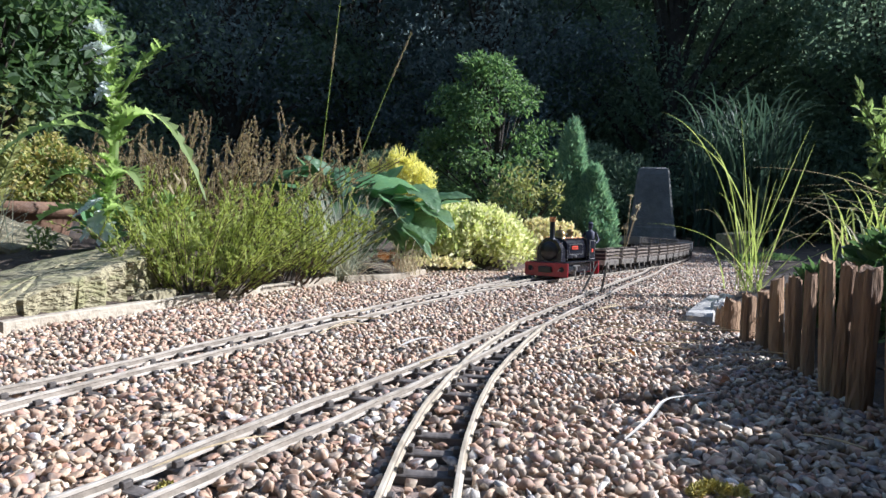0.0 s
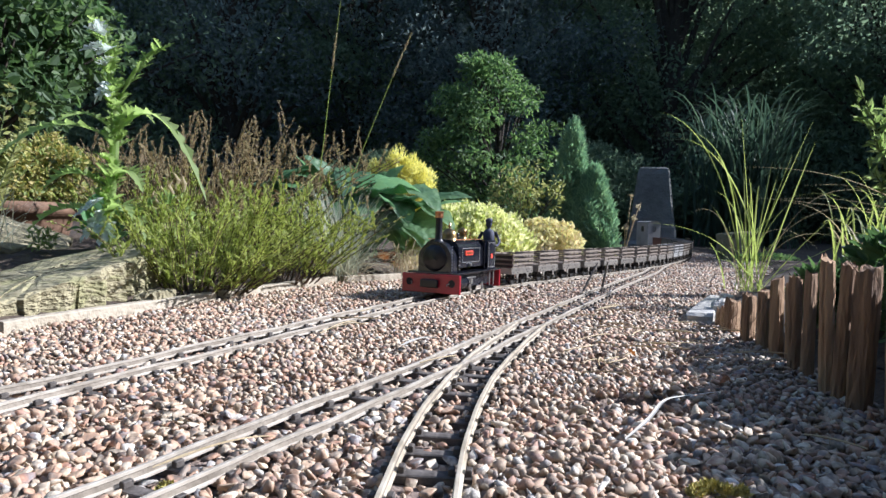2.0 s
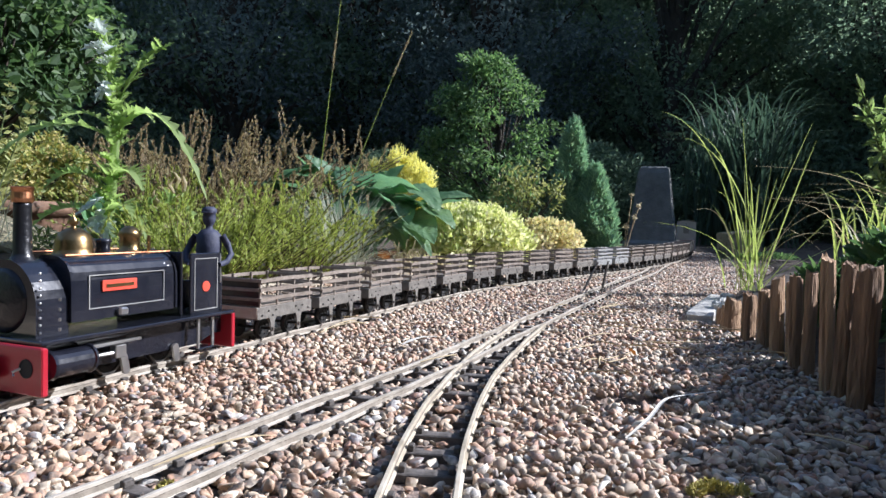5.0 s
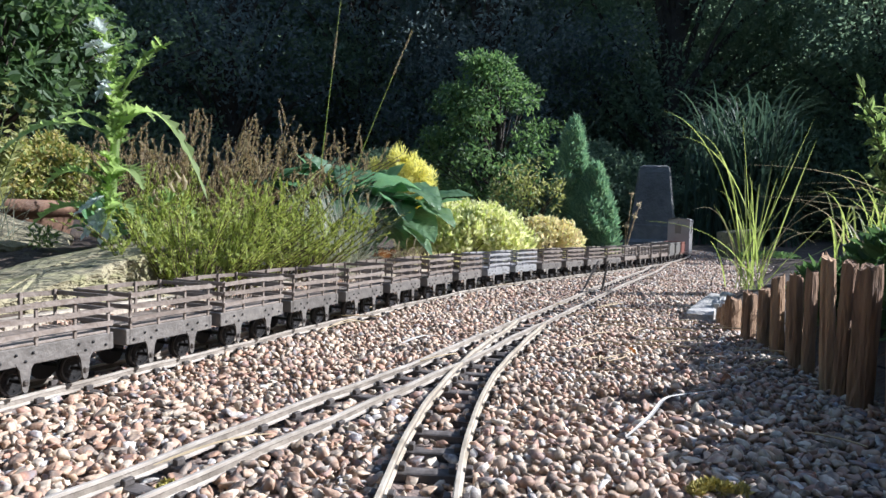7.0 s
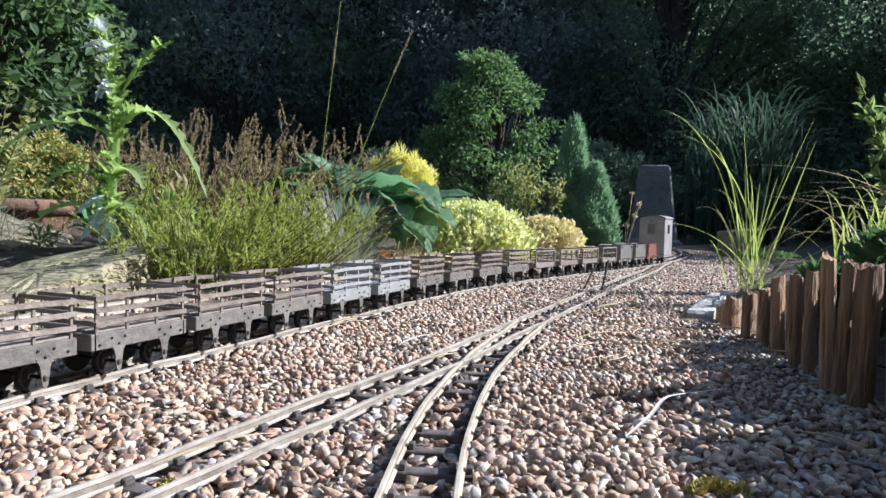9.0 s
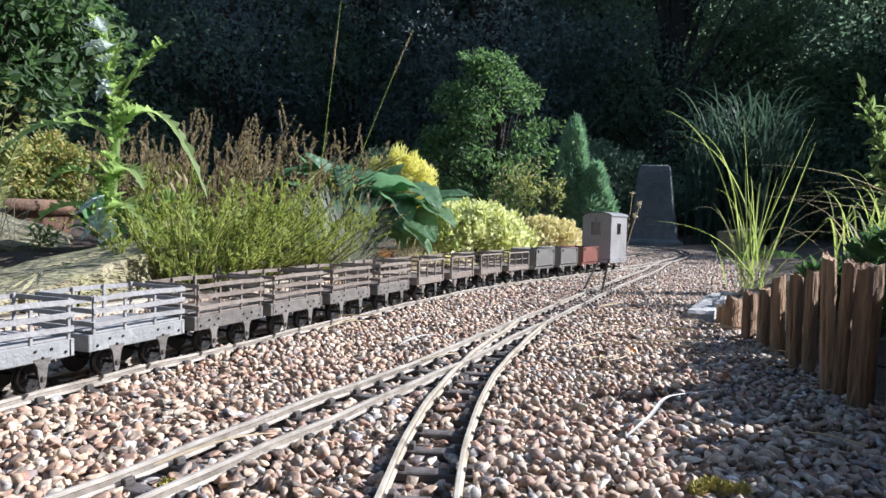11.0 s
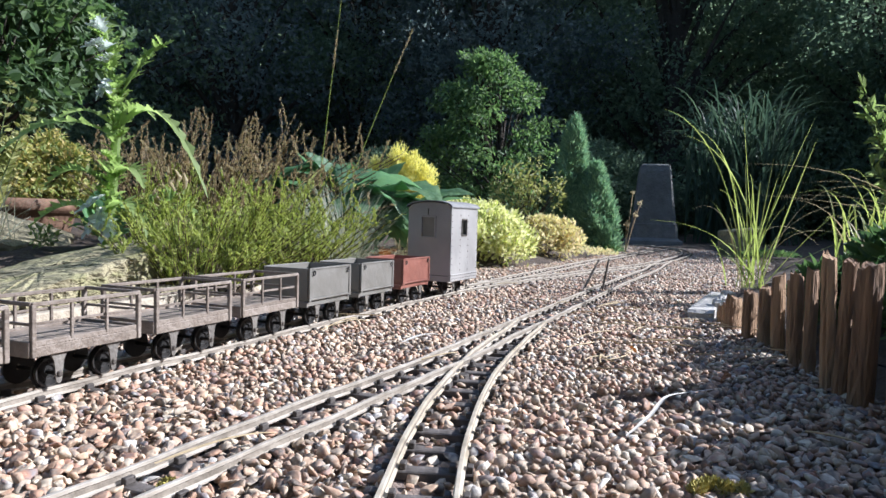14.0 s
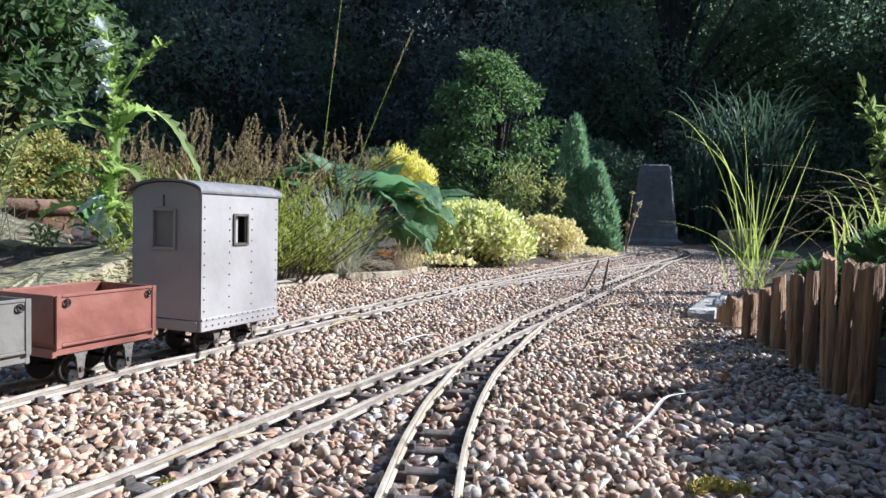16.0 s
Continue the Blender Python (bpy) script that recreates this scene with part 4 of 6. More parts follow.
def rough_block(outline, z0, z1, tilt=(0, 0), jag=.006, cuts=5, seed=1):
    """A quarried slab: an outline subdivided and jogged, its top tilted and broken."""
    rs = np.random.default_rng(seed)
    pts = []
    o = np.asarray(outline, float)
    for a, b in zip(o, np.roll(o, -1, 0)):
        for t in np.arange(cuts) / cuts:
            pts.append(a + (b - a) * t + rs.normal(0, jag * .5, 2))
    pts = np.array(pts)
    c = pts.mean(0)
    k = len(pts)
    rings = []
    for z, sc, j in ((z0, .97, .3), (z0 + (z1 - z0) * .3, 1.0, 1), (z0 + (z1 - z0) * .62, .985, 1), (z1 - .004, .995, .7), (z1, .96, .5), (z1 + .002, .72, .6), (z1 + .003, .42, .6), (z1 + .002, .15, .5)):
        p = c + (pts - c) * sc + rs.normal(0, jag * .45 * j, (k, 2))
        top = (z - z0) / (z1 - z0)
        zz = z + top * ((p[:, 0] - c[0]) * tilt[0] + (p[:, 1] - c[1]) * tilt[1]) + rs.normal(0, jag * .22 * j, k)
        rings.append(np.c_[p, zz])
    g = Geo()
    f = [(r * k + i, r * k + (i + 1) % k, (r + 1) * k + (i + 1) % k, (r + 1) * k + i) for r in range(len(rings) - 1) for i in range(k)]
    g.add(np.concatenate(rings), f)
    g.f.append(np.array([[g.n - k + i for i in range(k)]]))
    return g


def rock(name, label, outline, z0, z1, tilt=(0, 0), jag=.006, seed=1, material=None, group=""):
    ob = part(name, rough_block(outline, z0, z1, tilt, jag, 6, seed), material or M_STONE)
    return tagged(ob, label, "rock", group)


rock("stone_slab", "large tilted slab of layered buff sandstone beside the track",
     [(-.462, .655), (-.440, .735), (-.416, .800), (-.396, .872), (-.405, .98), (-.45, 1.06), (-.52, 1.13), (-.66, 1.12), (-.76, 1.02), (-.76, .85), (-.62, .66)], -.07, .030, (.22, .145), .0075, 3, M_SLAB)
rock("stone_slab", "grey weathered stone slab behind the buff one", [(-.73, 1.16), (-.70, 1.26), (-.76, 1.40), (-1.0, 1.44), (-1.15, 1.22), (-.9, 1.10)], -.02, .088, (-.24, .02), .007, 8)
rock("boulder", "small split sandstone boulder in the bed", [(-.385, .85), (-.36, .86), (-.355, .905), (-.388, .91)], -.01, .013, (.1, .0), .004, 5)
rock("boulder", "pale stone block at the foot of tall grass", [(1.09, 2.56), (1.22, 2.58), (1.24, 2.70), (1.10, 2.72)], -.01, .10, (.1, 0), .006, 6, M_STONE)
rock("slate_paver", "long pale flat paver edging the gravel", [(.318, .872), (.348, .862), (.412, .985), (.470, 1.10), (.444, 1.115), (.380, .995)], -.02, .006, (.0, .0), .0012, 19, M_SLATE)
for q, (x, y, w, d, h) in enumerate([(.372, .905, .010, .012, .050), (.405, .965, .012, .012, .045), (.432, 1.02, .012, .014, .05), (.364, .862, .008, .010, .055)]):
    rock("slate_piece", "pale flat slate piece edging the gravel", [(x - w, y - d), (x + w * .6, y - d * .7), (x + w * .7, y + d * .6), (x - w * .5, y + d)], -.012, h * .28, (.03, .06), .0015, 20 + q, M_SLATE, "pale edging slates")

board_line = spline([(-.60, .18), (-.52, .40), (-.440, .640), (-.398, .772), (-.305, 1.015), (-.205, 1.275), (-.10, 1.372), (-.035, 1.55)], .01, 5)
_, bn = normals(board_line)
lengths = [(0, 22), (22, 50), (51, 84), (85, 118), (119, len(board_line) - 1)]
edging = empty("timber_edging", "weathered pale timber edging along the gravel", "edging")
for a, b in lengths:
    g = Geo()
    ln, nn = board_line[a:b], bn[a:b]
    prof = np.array([(-.007, -.02), (.007, -.02), (.007, .0045), (.0056, .006), (-.0056, .006), (-.007, .0045)])
    v = np.zeros((len(ln), 6, 3))
    v[:, :, :2] = ln[:, None] + nn[:, None] * prof[None, :, :1]
    v[:, :, 2] = prof[None, :, 1]
    g.add(v, [(r * 6 + i, r * 6 + (i + 1) % 6, r * 6 + 6 + (i + 1) % 6, r * 6 + 6 + i) for r in range(len(ln) - 1) for i in range(6)])
    g.f.append(np.array([[5, 4, 3, 2, 1, 0]]))
    g.f.append(np.array([[g.n - 6 + i for i in range(6)]]))
    part("edging_board", g, M_BOARD, edging)

ob_ = empty("obelisk", "grey tapered granite obelisk with a chipped flat top", "obelisk", at=(1.165, 3.78, -.02), rz=-14)
g = Geo()
rings = [(.155, 0), (.152, .04), (.128, .055), (.122, .13), (.116, .135), (.086, .42), (.077, .452), (.058, .460)]
v = []
for hw, z in rings:
    c = hw * .10
    v += [(x + rng.normal(0, .0012), y * .8 + rng.normal(0, .0012), z + rng.normal(0, .001)) for x, y in
          ((-hw + c, -hw), (hw - c, -hw), (hw, -hw + c), (hw, hw - c), (hw - c, hw), (-hw + c, hw), (-hw, hw - c), (-hw, -hw + c))]
g.add(v, [(r * 8 + i, r * 8 + (i + 1) % 8, r * 8 + 8 + (i + 1) % 8, r * 8 + 8 + i) for r in range(len(rings) - 1) for i in range(8)])
g.f.append(np.array([[g.n - 8 + i for i in range(8)]]))
part("shaft", g, M_OBEL, ob_)
part("plinth", Geo().box(-.19, .19, -.17, .17, -.05, .012, .008), M_OBEL, ob_)


# ---------- log-roll fence ----------
def log_post(x, y, wide, top, seed):
    rs = np.random.default_rng(seed)
    k = 18
    v, rows = [], 11
    ang = np.arange(k) * 2 * np.pi / k
    flute = rs.normal(0, .055, k) + .07 * np.cos(4 * (ang - .785))
    lean = rs.normal(0, .03, 2)
    for r in range(rows):
        u = r / (rows - 1)
        z = -.03 + (top + .03) * u
        rad = wide / 2 * (1 + flute + rs.normal(0, .035, k)) * (.93 if r == rows - 1 else 1)
        zz = z + (rs.normal(0, .0014, k) + .0016 * np.cos(ang + seed) if r == rows - 1 else 0)
        v.append(np.stack([rad * np.cos(ang) + lean[0] * z, rad * .72 * np.sin(ang) + lean[1] * z, np.broadcast_to(zz, (k,))], -1))
    g = Geo().add(np.concatenate(v), [(r * k + i, r * k + (i + 1) % k, r * k + k + (i + 1) % k, r * k + k + i) for r in range(rows - 1) for i in range(k)])
    g.f.append(np.array([[g.n - k + i for i in range(k)]]))
    return g


fence = empty("log_fence", "low edging fence of upright brown split logs", "fence")
# place, seen breadth and height of each log along the bank
POSTS = [(.352, .845, .012, .014), (.347, .820, .013, .019), (.3418, .7907, .0178, .0320), (.3377, .7387, .0165, .0430), (.3341, .6964, .0135, .0522), (.3249, .6491, .0125, .0680), (.3291, .6350, .0070, .0640),
         (.3141, .5951, .0120, .0742), (.3120, .5700, .0105, .0796), (.2971, .5155, .0122, .0938), (.2948, .4926, .0118, .0914), (.2924, .4656, .0185, .0904), (.2990, .4340, .0190, .0850),
         (.288, .402, .018, .088), (.284, .376, .018, .092), (.281, .352, .018, .086), (.278, .328, .018, .090), (.275, .304, .018, .088)]
for q, (x, y, w, t) in enumerate(POSTS):
    lg = part("log", log_post(x, y, w * 1.16, t, 40 + q), M_LOG, fence)
    lg.matrix_basis = pose(x, y, 0, 0, 0, 38 + 7 * math.sin(q * 2.3))
wire = [(x + .012, y, .022) for x, y, w, t in POSTS]
part("binding_wire", Geo().tube(wire, .0007, 5), M_WHEEL, fence)

# ---------- plants ----------


def plant(name, label, category, at, group=""):
    return empty(name, label, category, group, at)


def arch(base, tip, lift, n=12):
    """A blade's line: steep at first, then bending over to the tip."""
    base, tip = np.asarray(base, float), np.asarray(tip, float)
    u = np.linspace(0, 1, n)[:, None]
    mid = base + (tip - base) * [.28, .28, .86] + [0, 0, lift]
    return (1 - u) ** 2 * base + 2 * u * (1 - u) * mid + u ** 2 * tip


def unit(n):
    v = rng.normal(0, 1, (n, 3))
    return v / np.linalg.norm(v, axis=1)[:, None]


def bow(base, tip, sag, n=8, side=0.0):
    """A curved line from base to tip that rises first and bends over."""
    base, tip = np.asarray(base, float), np.asarray(tip, float)
    u = np.linspace(0, 1, n)[:, None]
    mid = (base + tip) / 2 + np.array([side, 0, sag])
    return (1 - u) ** 2 * base + 2 * u * (1 - u) * mid + u ** 2 * tip


def sprig_shrub(th, stems, needles, leafmaterial, reach, height, spread, nl=.006, nw=.0022, twig=.0011, lean=(0, 0), bare=.12, name="foliage"):
    """Heather-like bush: wiry stems clothed in needles."""
    gs, gl = Geo(), Geo()
    for q in range(stems):
        a, rad = rng.uniform(0, 2 * np.pi), math.sqrt(rng.uniform(0, 1))
        b = np.array([math.cos(a) * rad * spread[0] * .8, math.sin(a) * rad * spread[1] * .8, 0.0])
        hgt = height * rng.uniform(.4, 1.0) ** .8 * (1 - .35 * rad)
        tip = b + np.array([math.cos(a) * rad * reach + lean[0] + rng.normal(0, .015), math.sin(a) * rad * reach + lean[1] + rng.normal(0, .015), hgt])
        line = bow(b, tip, hgt * .12, 7, rng.normal(0, .01))
        gs.tube(line, np.linspace(twig, twig * .4, 7), 4)
        lines = [(line, needles)]
        for _ in range(3):
            i = rng.integers(1, 6)
            t2 = line[i] + np.array([rng.normal(0, .014), rng.normal(0, .014), hgt * rng.uniform(.16, .34)])
            l2 = bow(line[i], t2, .004, 4)
            gs.tube(l2, np.linspace(twig * .6, twig * .3, 4), 3)
            lines.append((l2, needles // 2))
        for ln, cnt in lines:
            u = rng.uniform(bare, 1, cnt) * (len(ln) - 1)
            i = np.minimum(u.astype(int), len(ln) - 2)
            p = ln[i] + (ln[i + 1] - ln[i]) * (u - i)[:, None]
            t = ln[i + 1] - ln[i]
            t /= np.linalg.norm(t, axis=1)[:, None]
            w = unit(cnt) * .55 + t * 1.0
            gl.leaves(p, w, unit(cnt), nl * rng.uniform(.7, 1.25, cnt), nw * rng.uniform(.8, 1.2, cnt))
    tagged(part("twiggery", gs, M_TWIG, th), kind="stuff")
    tagged(part(name, gl, leafmaterial, th), kind="stuff")


def leaf_mass(th, centres, radii, count, leafmaterial, ll, lw, name="foliage", up=.4, shell=.55, flat=0.0):
    """Leaves set round the shells of clumps, facing outwards."""
    gl = Geo()
    for c, r in zip(centres, radii):
        n = max(8, int(count * (r[0] * r[2]) / (radii[0][0] * radii[0][2])))
        d = unit(n)
        d[:, 2] = np.where(rng.random(n) < flat, np.abs(d[:, 2]), d[:, 2])
        p = np.asarray(c) + d * np.asarray(r) * (shell + (1 - shell) * rng.random(n) ** .5)[:, None]
        w = d * .7 + unit(n) * .8 + np.array([0, 0, up])
        gl.leaves(p, w, unit(n) * .6 + d, ll * rng.uniform(.6, 1.3, n), lw * rng.uniform(.7, 1.25, n))
    ob = part(name, gl, leafmaterial, th)
    return tagged(ob, kind="stuff")


def twigs(th, base, ends, r0, name="stem_mass", material=None):
    g = Geo()
    for e in ends:
        ln = bow(base + rng.normal(0, .004, 3) * [1, 1, 0], e, .02, 6)
        g.tube(ln, np.linspace(r0, r0 * .3, 6), 5)
    return tagged(part(name, g, material or M_TWIG, th), kind="stuff")


# heather in front of the slab
h1 = plant("heather", "bushy yellow-green heather spilling over the gravel edge", "shrub", (-.360, 1.01, 0))
sprig_shrub(h1, 110, 84, L_HEATH, .10, .18, (.09, .07), .0072, .0020, lean=(.030, -.01), bare=.06)
h2 = plant("heather", "smaller green heather with upright sprigs", "shrub", (-.285, 1.18, 0))
sprig_shrub(h2, 54, 80, L_HEATH, .085, .205, (.08, .05), .0072, .0020, lean=(.035, 0), bare=.12)
# rusty tall shrub
h3 = plant("rusty_shrub", "tall wiry shrub with rust-brown upright tips", "shrub", (-.53, 1.52, .03))
sprig_shrub(h3, 230, 90, L_RUST, .23, .335, (.17, .12), .0075, .0026, .0013, lean=(.10, 0), bare=.2)
h4 = plant("green_sprig_shrub", "loose green sprigs at the foot of the rusty shrub", "shrub", (-.50, 1.32, .03))
sprig_shrub(h4, 70, 60, L_HEATH, .12, .19, (.15, .08), .008, .0028, lean=(0, -.02), bare=.2)

# fescue tuft and other grasses


def tuft(th, n, base_r, tips, width, material, name="blade_mass", steps=9):
    g = Geo()
    for q in range(n):
        a = rng.uniform(0, 2 * np.pi)
        b = np.array([math.cos(a), math.sin(a), 0]) * base_r * rng.random()
        e, sag = tips(q)
        g.blade(bow(b, e, sag, steps, rng.normal(0, .006)), width * rng.uniform(.7, 1.2))
    return tagged(part(name, g, material, th), kind="stuff")


def wild_tips(reach, high, low):
    def f(q):
        a, rr = rng.uniform(0, 2 * np.pi), rng.uniform(.3, 1) * reach
        return (math.cos(a) * rr, math.sin(a) * rr, rng.uniform(low, high)), rng.uniform(.02, .07)
    return f


def each_blade(geo, material, th, name):
    """Every blade gathered in geo becomes a part of its own."""
    start = 0
    for v, f in zip(geo.v, geo.f):
        part(name, Geo().add(v, f - start), material, th)
        start += len(v)


fg = plant("fescue_tuft", "blue-grey fescue tuft with straw-coloured old blades", "grass", (-.195, 1.32, -.004))
tuft(fg, 340, .03, wild_tips(.15, .19, .0), .0019, L_FESCUE)
tuft(fg, 70, .03, wild_tips(.18, .06, -.0), .0018, L_DRYBLADE, "old_blade_mass")
fg2 = plant("dry_grass_tuft", "low tuft of bleached dry grass", "grass", (-.075, 1.44, 0))
tuft(fg2, 90, .03, wild_tips(.10, .07, 0), .0020, L_DRYBLADE)

for name, base, tip, sag in (("seed_stalk", (-.282, 1.45, .02), (-.221, 1.42, .575), .02), ("seed_stalk", (-.258, 1.45, .02), (-.074, 1.42, .502), .03)):
    th = plant(name, "tall thin grass stalk with a feathery seed head", "grass", base, "tall seed stalks")
    ln = bow((0, 0, 0), np.subtract(tip, base), sag, 14)
    part("stalk", Geo().tube(ln, np.linspace(.0012, .0006, 14), 5), L_SEDGE, th)
    g = Geo()
    u = rng.uniform(.78, .99, 90) * 13
    if name and tip[2] > .55:
        u = rng.uniform(.70, .84, 90) * 13
    i = u.astype(int)
    p = ln[np.minimum(i, 12)] + (ln[np.minimum(i + 1, 13)] - ln[np.minimum(i, 12)]) * (u - i)[:, None]
    t = ln[-1] - ln[-3]
    t /= np.linalg.norm(t)
    g.leaves(p, t + unit(90) * .25, unit(90), np.full(90, .011), np.full(90, .0022))
    part("seed_head", g, L_DRYBLADE, th)
th = plant("wild_grass", "few thin arching green grass blades", "grass", (-.15, 1.62, .03))
g = Geo()
for e in ((-.03, 0, .24), (.0, 0, .27), (.045, .0, .30), (.075, 0, .19), (-.07, 0, .20), (-.1, 0, .13), (.11, 0, .22), (.02, 0, .29)):
    g.blade(bow((rng.normal(0, .01), 0, 0), e, rng.uniform(.0, .06), 9), .0028)
each_blade(g, L_SEDGE, th, "blade")

# broad-leaved plant


def broad_leaf(th, base, tip, sag, width, material=None, name="leaf", crumple=.25, roll=0.0):
    """A wide leaf on its midrib, with a wavy rim and raised veins."""
    ln = bow(base, tip, sag, 13)
    t = np.gradient(ln, axis=0)
    t /= np.linalg.norm(t, axis=1)[:, None]
    side = np.cross(t, [0, 0, 1.0])
    side /= np.linalg.norm(side, axis=1)[:, None] + 1e-9
    nrm = np.cross(side, t)
    side = side * math.cos(roll) + nrm * math.sin(roll)
    nrm = np.cross(side, t)
    u = np.linspace(0, 1, 13)
    w = width * np.sin(np.pi * np.clip((u - .08) / .92, 0, 1) ** .8) ** .75 + .0015
    cols = np.linspace(-1, 1, 9)
    ph = rng.uniform(0, 6)
    v = np.zeros((13, 9, 3))
    for j, c in enumerate(cols):
        lift = abs(c) * .30 - .18 * c * c + crumple * .22 * abs(c) * np.sin(u * 22 + ph + c) + .03 * np.sin(u * 50 + abs(c) * 9)
        v[:, j] = ln + side * (w * c / 2)[:, None] + nrm * (w * .5 * lift)[:, None]
    f = [(r * 9 + i, r * 9 + i + 1, r * 9 + 10 + i, r * 9 + 9 + i) for r in range(12) for i in range(8)]
    return part(name, Geo().add(v, f), material or L_BROAD, th, smooth=True)


bl = plant("broad_leaved_plant", "large blue-green rosette plant with broad drooping leaves", "plant", (-.185, 1.57, .028))
for tip, sag, w in (((-.215, -.03, .115), .09, .075), ((-.125, -.05, .235), .05, .06), ((-.06, -.10, .175), .10, .095), ((.055, -.02, .20), .10, .10), ((.125, -.08, .115), .11, .085),
                    ((.205, -.03, .135), .08, .07), ((.09, -.14, .05), .12, .075), ((.02, -.17, .085), .13, .09), ((-.08, -.16, .075), .12, .09), ((-.165, -.12, .065), .12, .08),
                    ((.14, .06, .155), .09, .08), ((0, .09, .19), .08, .085), ((-.13, .08, .15), .09, .085), ((.135, -.17, .01), .14, .06), ((.045, -.13, .155), .09, .085),
                    ((-.02, -.05, .215), .05, .07), ((-.20, .05, .10), .10, .08), ((.17, .10, .10), .10, .08), ((-.23, -.08, .15), .08, .08), ((-.15, -.10, .165), .08, .085), ((.08, -.06, .215), .07, .08), ((-.19, -.02, .175), .07, .075), ((.10, -.11, .135), .09, .09)):
    broad_leaf(bl, (rng.normal(0, .02), rng.normal(0, .01), 0), (tip[0] * 1.22, tip[1], tip[2] * .97), sag, w * 1.12, crumple=.45)
for q in range(17):
    x = -.20 + .40 * (q + .5) / 17 + rng.normal(0, .015)
    z = rng.uniform(.05, .17)
    broad_leaf(bl, (x * .45, .02, z + .02), (x * 1.1, -.10 - rng.uniform(0, .07), z - rng.uniform(.02, .05)), .05, rng.uniform(.07, .10), crumple=.5, roll=rng.normal(0, .25))
for base, tip, sag, w, roll in (((-.03, -.04, .15), (-.127, -.06, .225), .012, .045, .6), ((-.05, -.05, .12), (.135, -.09, .150), .045, .085, .5), ((.10, -.04, .10), (.250, -.08, .140), .035, .055, -.4),
                                ((.0, -.06, .09), (.108, -.13, .020), .055, .055, .2), ((-.06, -.03, .09), (-.24, -.08, .155), .05, .085, .4), ((-.04, -.06, .08), (-.20, -.14, .085), .05, .085, .3), ((0, -.06, .12), (.09, -.12, .105), .03, .08, .5)):
    broad_leaf(bl, base, tip, sag, w, crumple=.35, roll=roll)
part("crown_stem", Geo().tube([(0, 0, -.04), (0, 0, .01), (0, 0, .04)], [.016, .014, .006], 8), M_STEM, bl)

# golden conifer
gc = plant("golden_conifer", "small golden-yellow conifer with soft plumes", "conifer", (-.12, 2.02, .04))
twigs(gc, np.zeros(3), [(0, 0, .28), (.05, .0, .2), (-.05, 0, .2), (.03, .04, .22)], .006)
cs = [(.01, 0, .13), (.005, .0, .225), (-.04, -.01, .19), (.045, -.01, .175), (.06, -.02, .12), (-.05, 0, .14), (.01, -.03, .17), (-.015, -.02, .255), (.025, -.02, .23), (.05, -.01, .21), (-.03, 0, .225)] + [(rng.uniform(-.085, .075), rng.uniform(-.03, .01), rng.uniform(.10, .24)) for _ in range(16)]
leaf_mass(gc, cs, [(.062, .05, .095)] + [(.026, .026, .034)] * 26, 1500, L_GOLD, .015, .0042, up=1.0, shell=.25)

# variegated mounds
m1 = plant("variegated_mound", "dense cushion of cream and lime variegated foliage", "shrub", (.062, 1.775, 0))
cs, rr = [(0, 0, .045)], [(.145, .10, .09)]
for _ in range(100):
    a, q = rng.uniform(0, 2 * np.pi), rng.uniform(.1, 1) ** .6
    cs.append((math.cos(a) * .162 * q, math.sin(a) * .115 * q, .012 + .118 * math.sqrt(max(0, 1 - q * q)) + rng.normal(0, .009)))
    rr.append((.034, .03, .030))
leaf_mass(m1, cs, rr, 1400, L_MOUND, .0155, .0085, up=.6, shell=.25, flat=.4)
twigs(m1, np.zeros(3), [(rng.uniform(-.1, .1), rng.uniform(-.08, .08), rng.uniform(.06, .12)) for _ in range(14)], .0022)
m2 = plant("peach_mound", "smaller peach-tinted variegated cushion plant", "shrub", (.315, 2.08, 0))
cs, rr = [(0, 0, .04)], [(.08, .07, .06)]
for _ in range(30):
    a, q = rng.uniform(0, 2 * np.pi), rng.uniform(.15, 1)
    cs.append((math.cos(a) * .105 * q, math.sin(a) * .08 * q, .012 + .085 * math.sqrt(max(0, 1 - q * q)) + rng.normal(0, .007)))
    rr.append((.032, .03, .028))
leaf_mass(m2, cs, rr, 560, L_PEACH, .0155, .0085, up=.5, shell=.5, flat=.5)
twigs(m2, np.zeros(3), [(rng.uniform(-.1, .1), rng.uniform(-.07, .07), rng.uniform(.05, .10)) for _ in range(10)], .002)

# yellowish small-leaved shrub and reddish leaf
s2 = plant("small_leaved_shrub", "airy shrub with small yellow-green leaves", "shrub", (.31, 2.62, .03))
ends = [(rng.uniform(-.12, .14), rng.uniform(-.06, .06), rng.uniform(.14, .29)) for _ in range(26)]
twigs(s2, np.zeros(3), ends, .0025)
leaf_mass(s2, [(0, 0, .12)] + ends, [(.07, .06, .08)] + [(.030, .03, .055)] * 26, 85, L_SHRUB, .019, .010, up=.1, shell=.1)

# blue-green conifer in two lobes
c1 = plant("blue_green_conifer", "upright blue-green dwarf conifer with feathery sprays", "conifer", (.545, 2.72, 0))
twigs(c1, np.zeros(3), [(-.02, 0, .50), (.07, -.02, .28), (.1, -.03, .2), (-.06, 0, .3)], .010)
cs, rr = [(-.03, .02, .20)], [(.045, .045, .17)]
for _ in range(120):
    z = .03 + .44 * rng.random() ** 1.25
    wd = (.112 * (1 - max(0, z - .06) / .44) + .004) * rng.uniform(.55, 1.25)
    a = rng.uniform(0, 2 * np.pi)
    cs.append((-.03 + math.cos(a) * wd * .85, .02 + math.sin(a) * wd * .7, z))
    rr.append((.017, .017, .062))
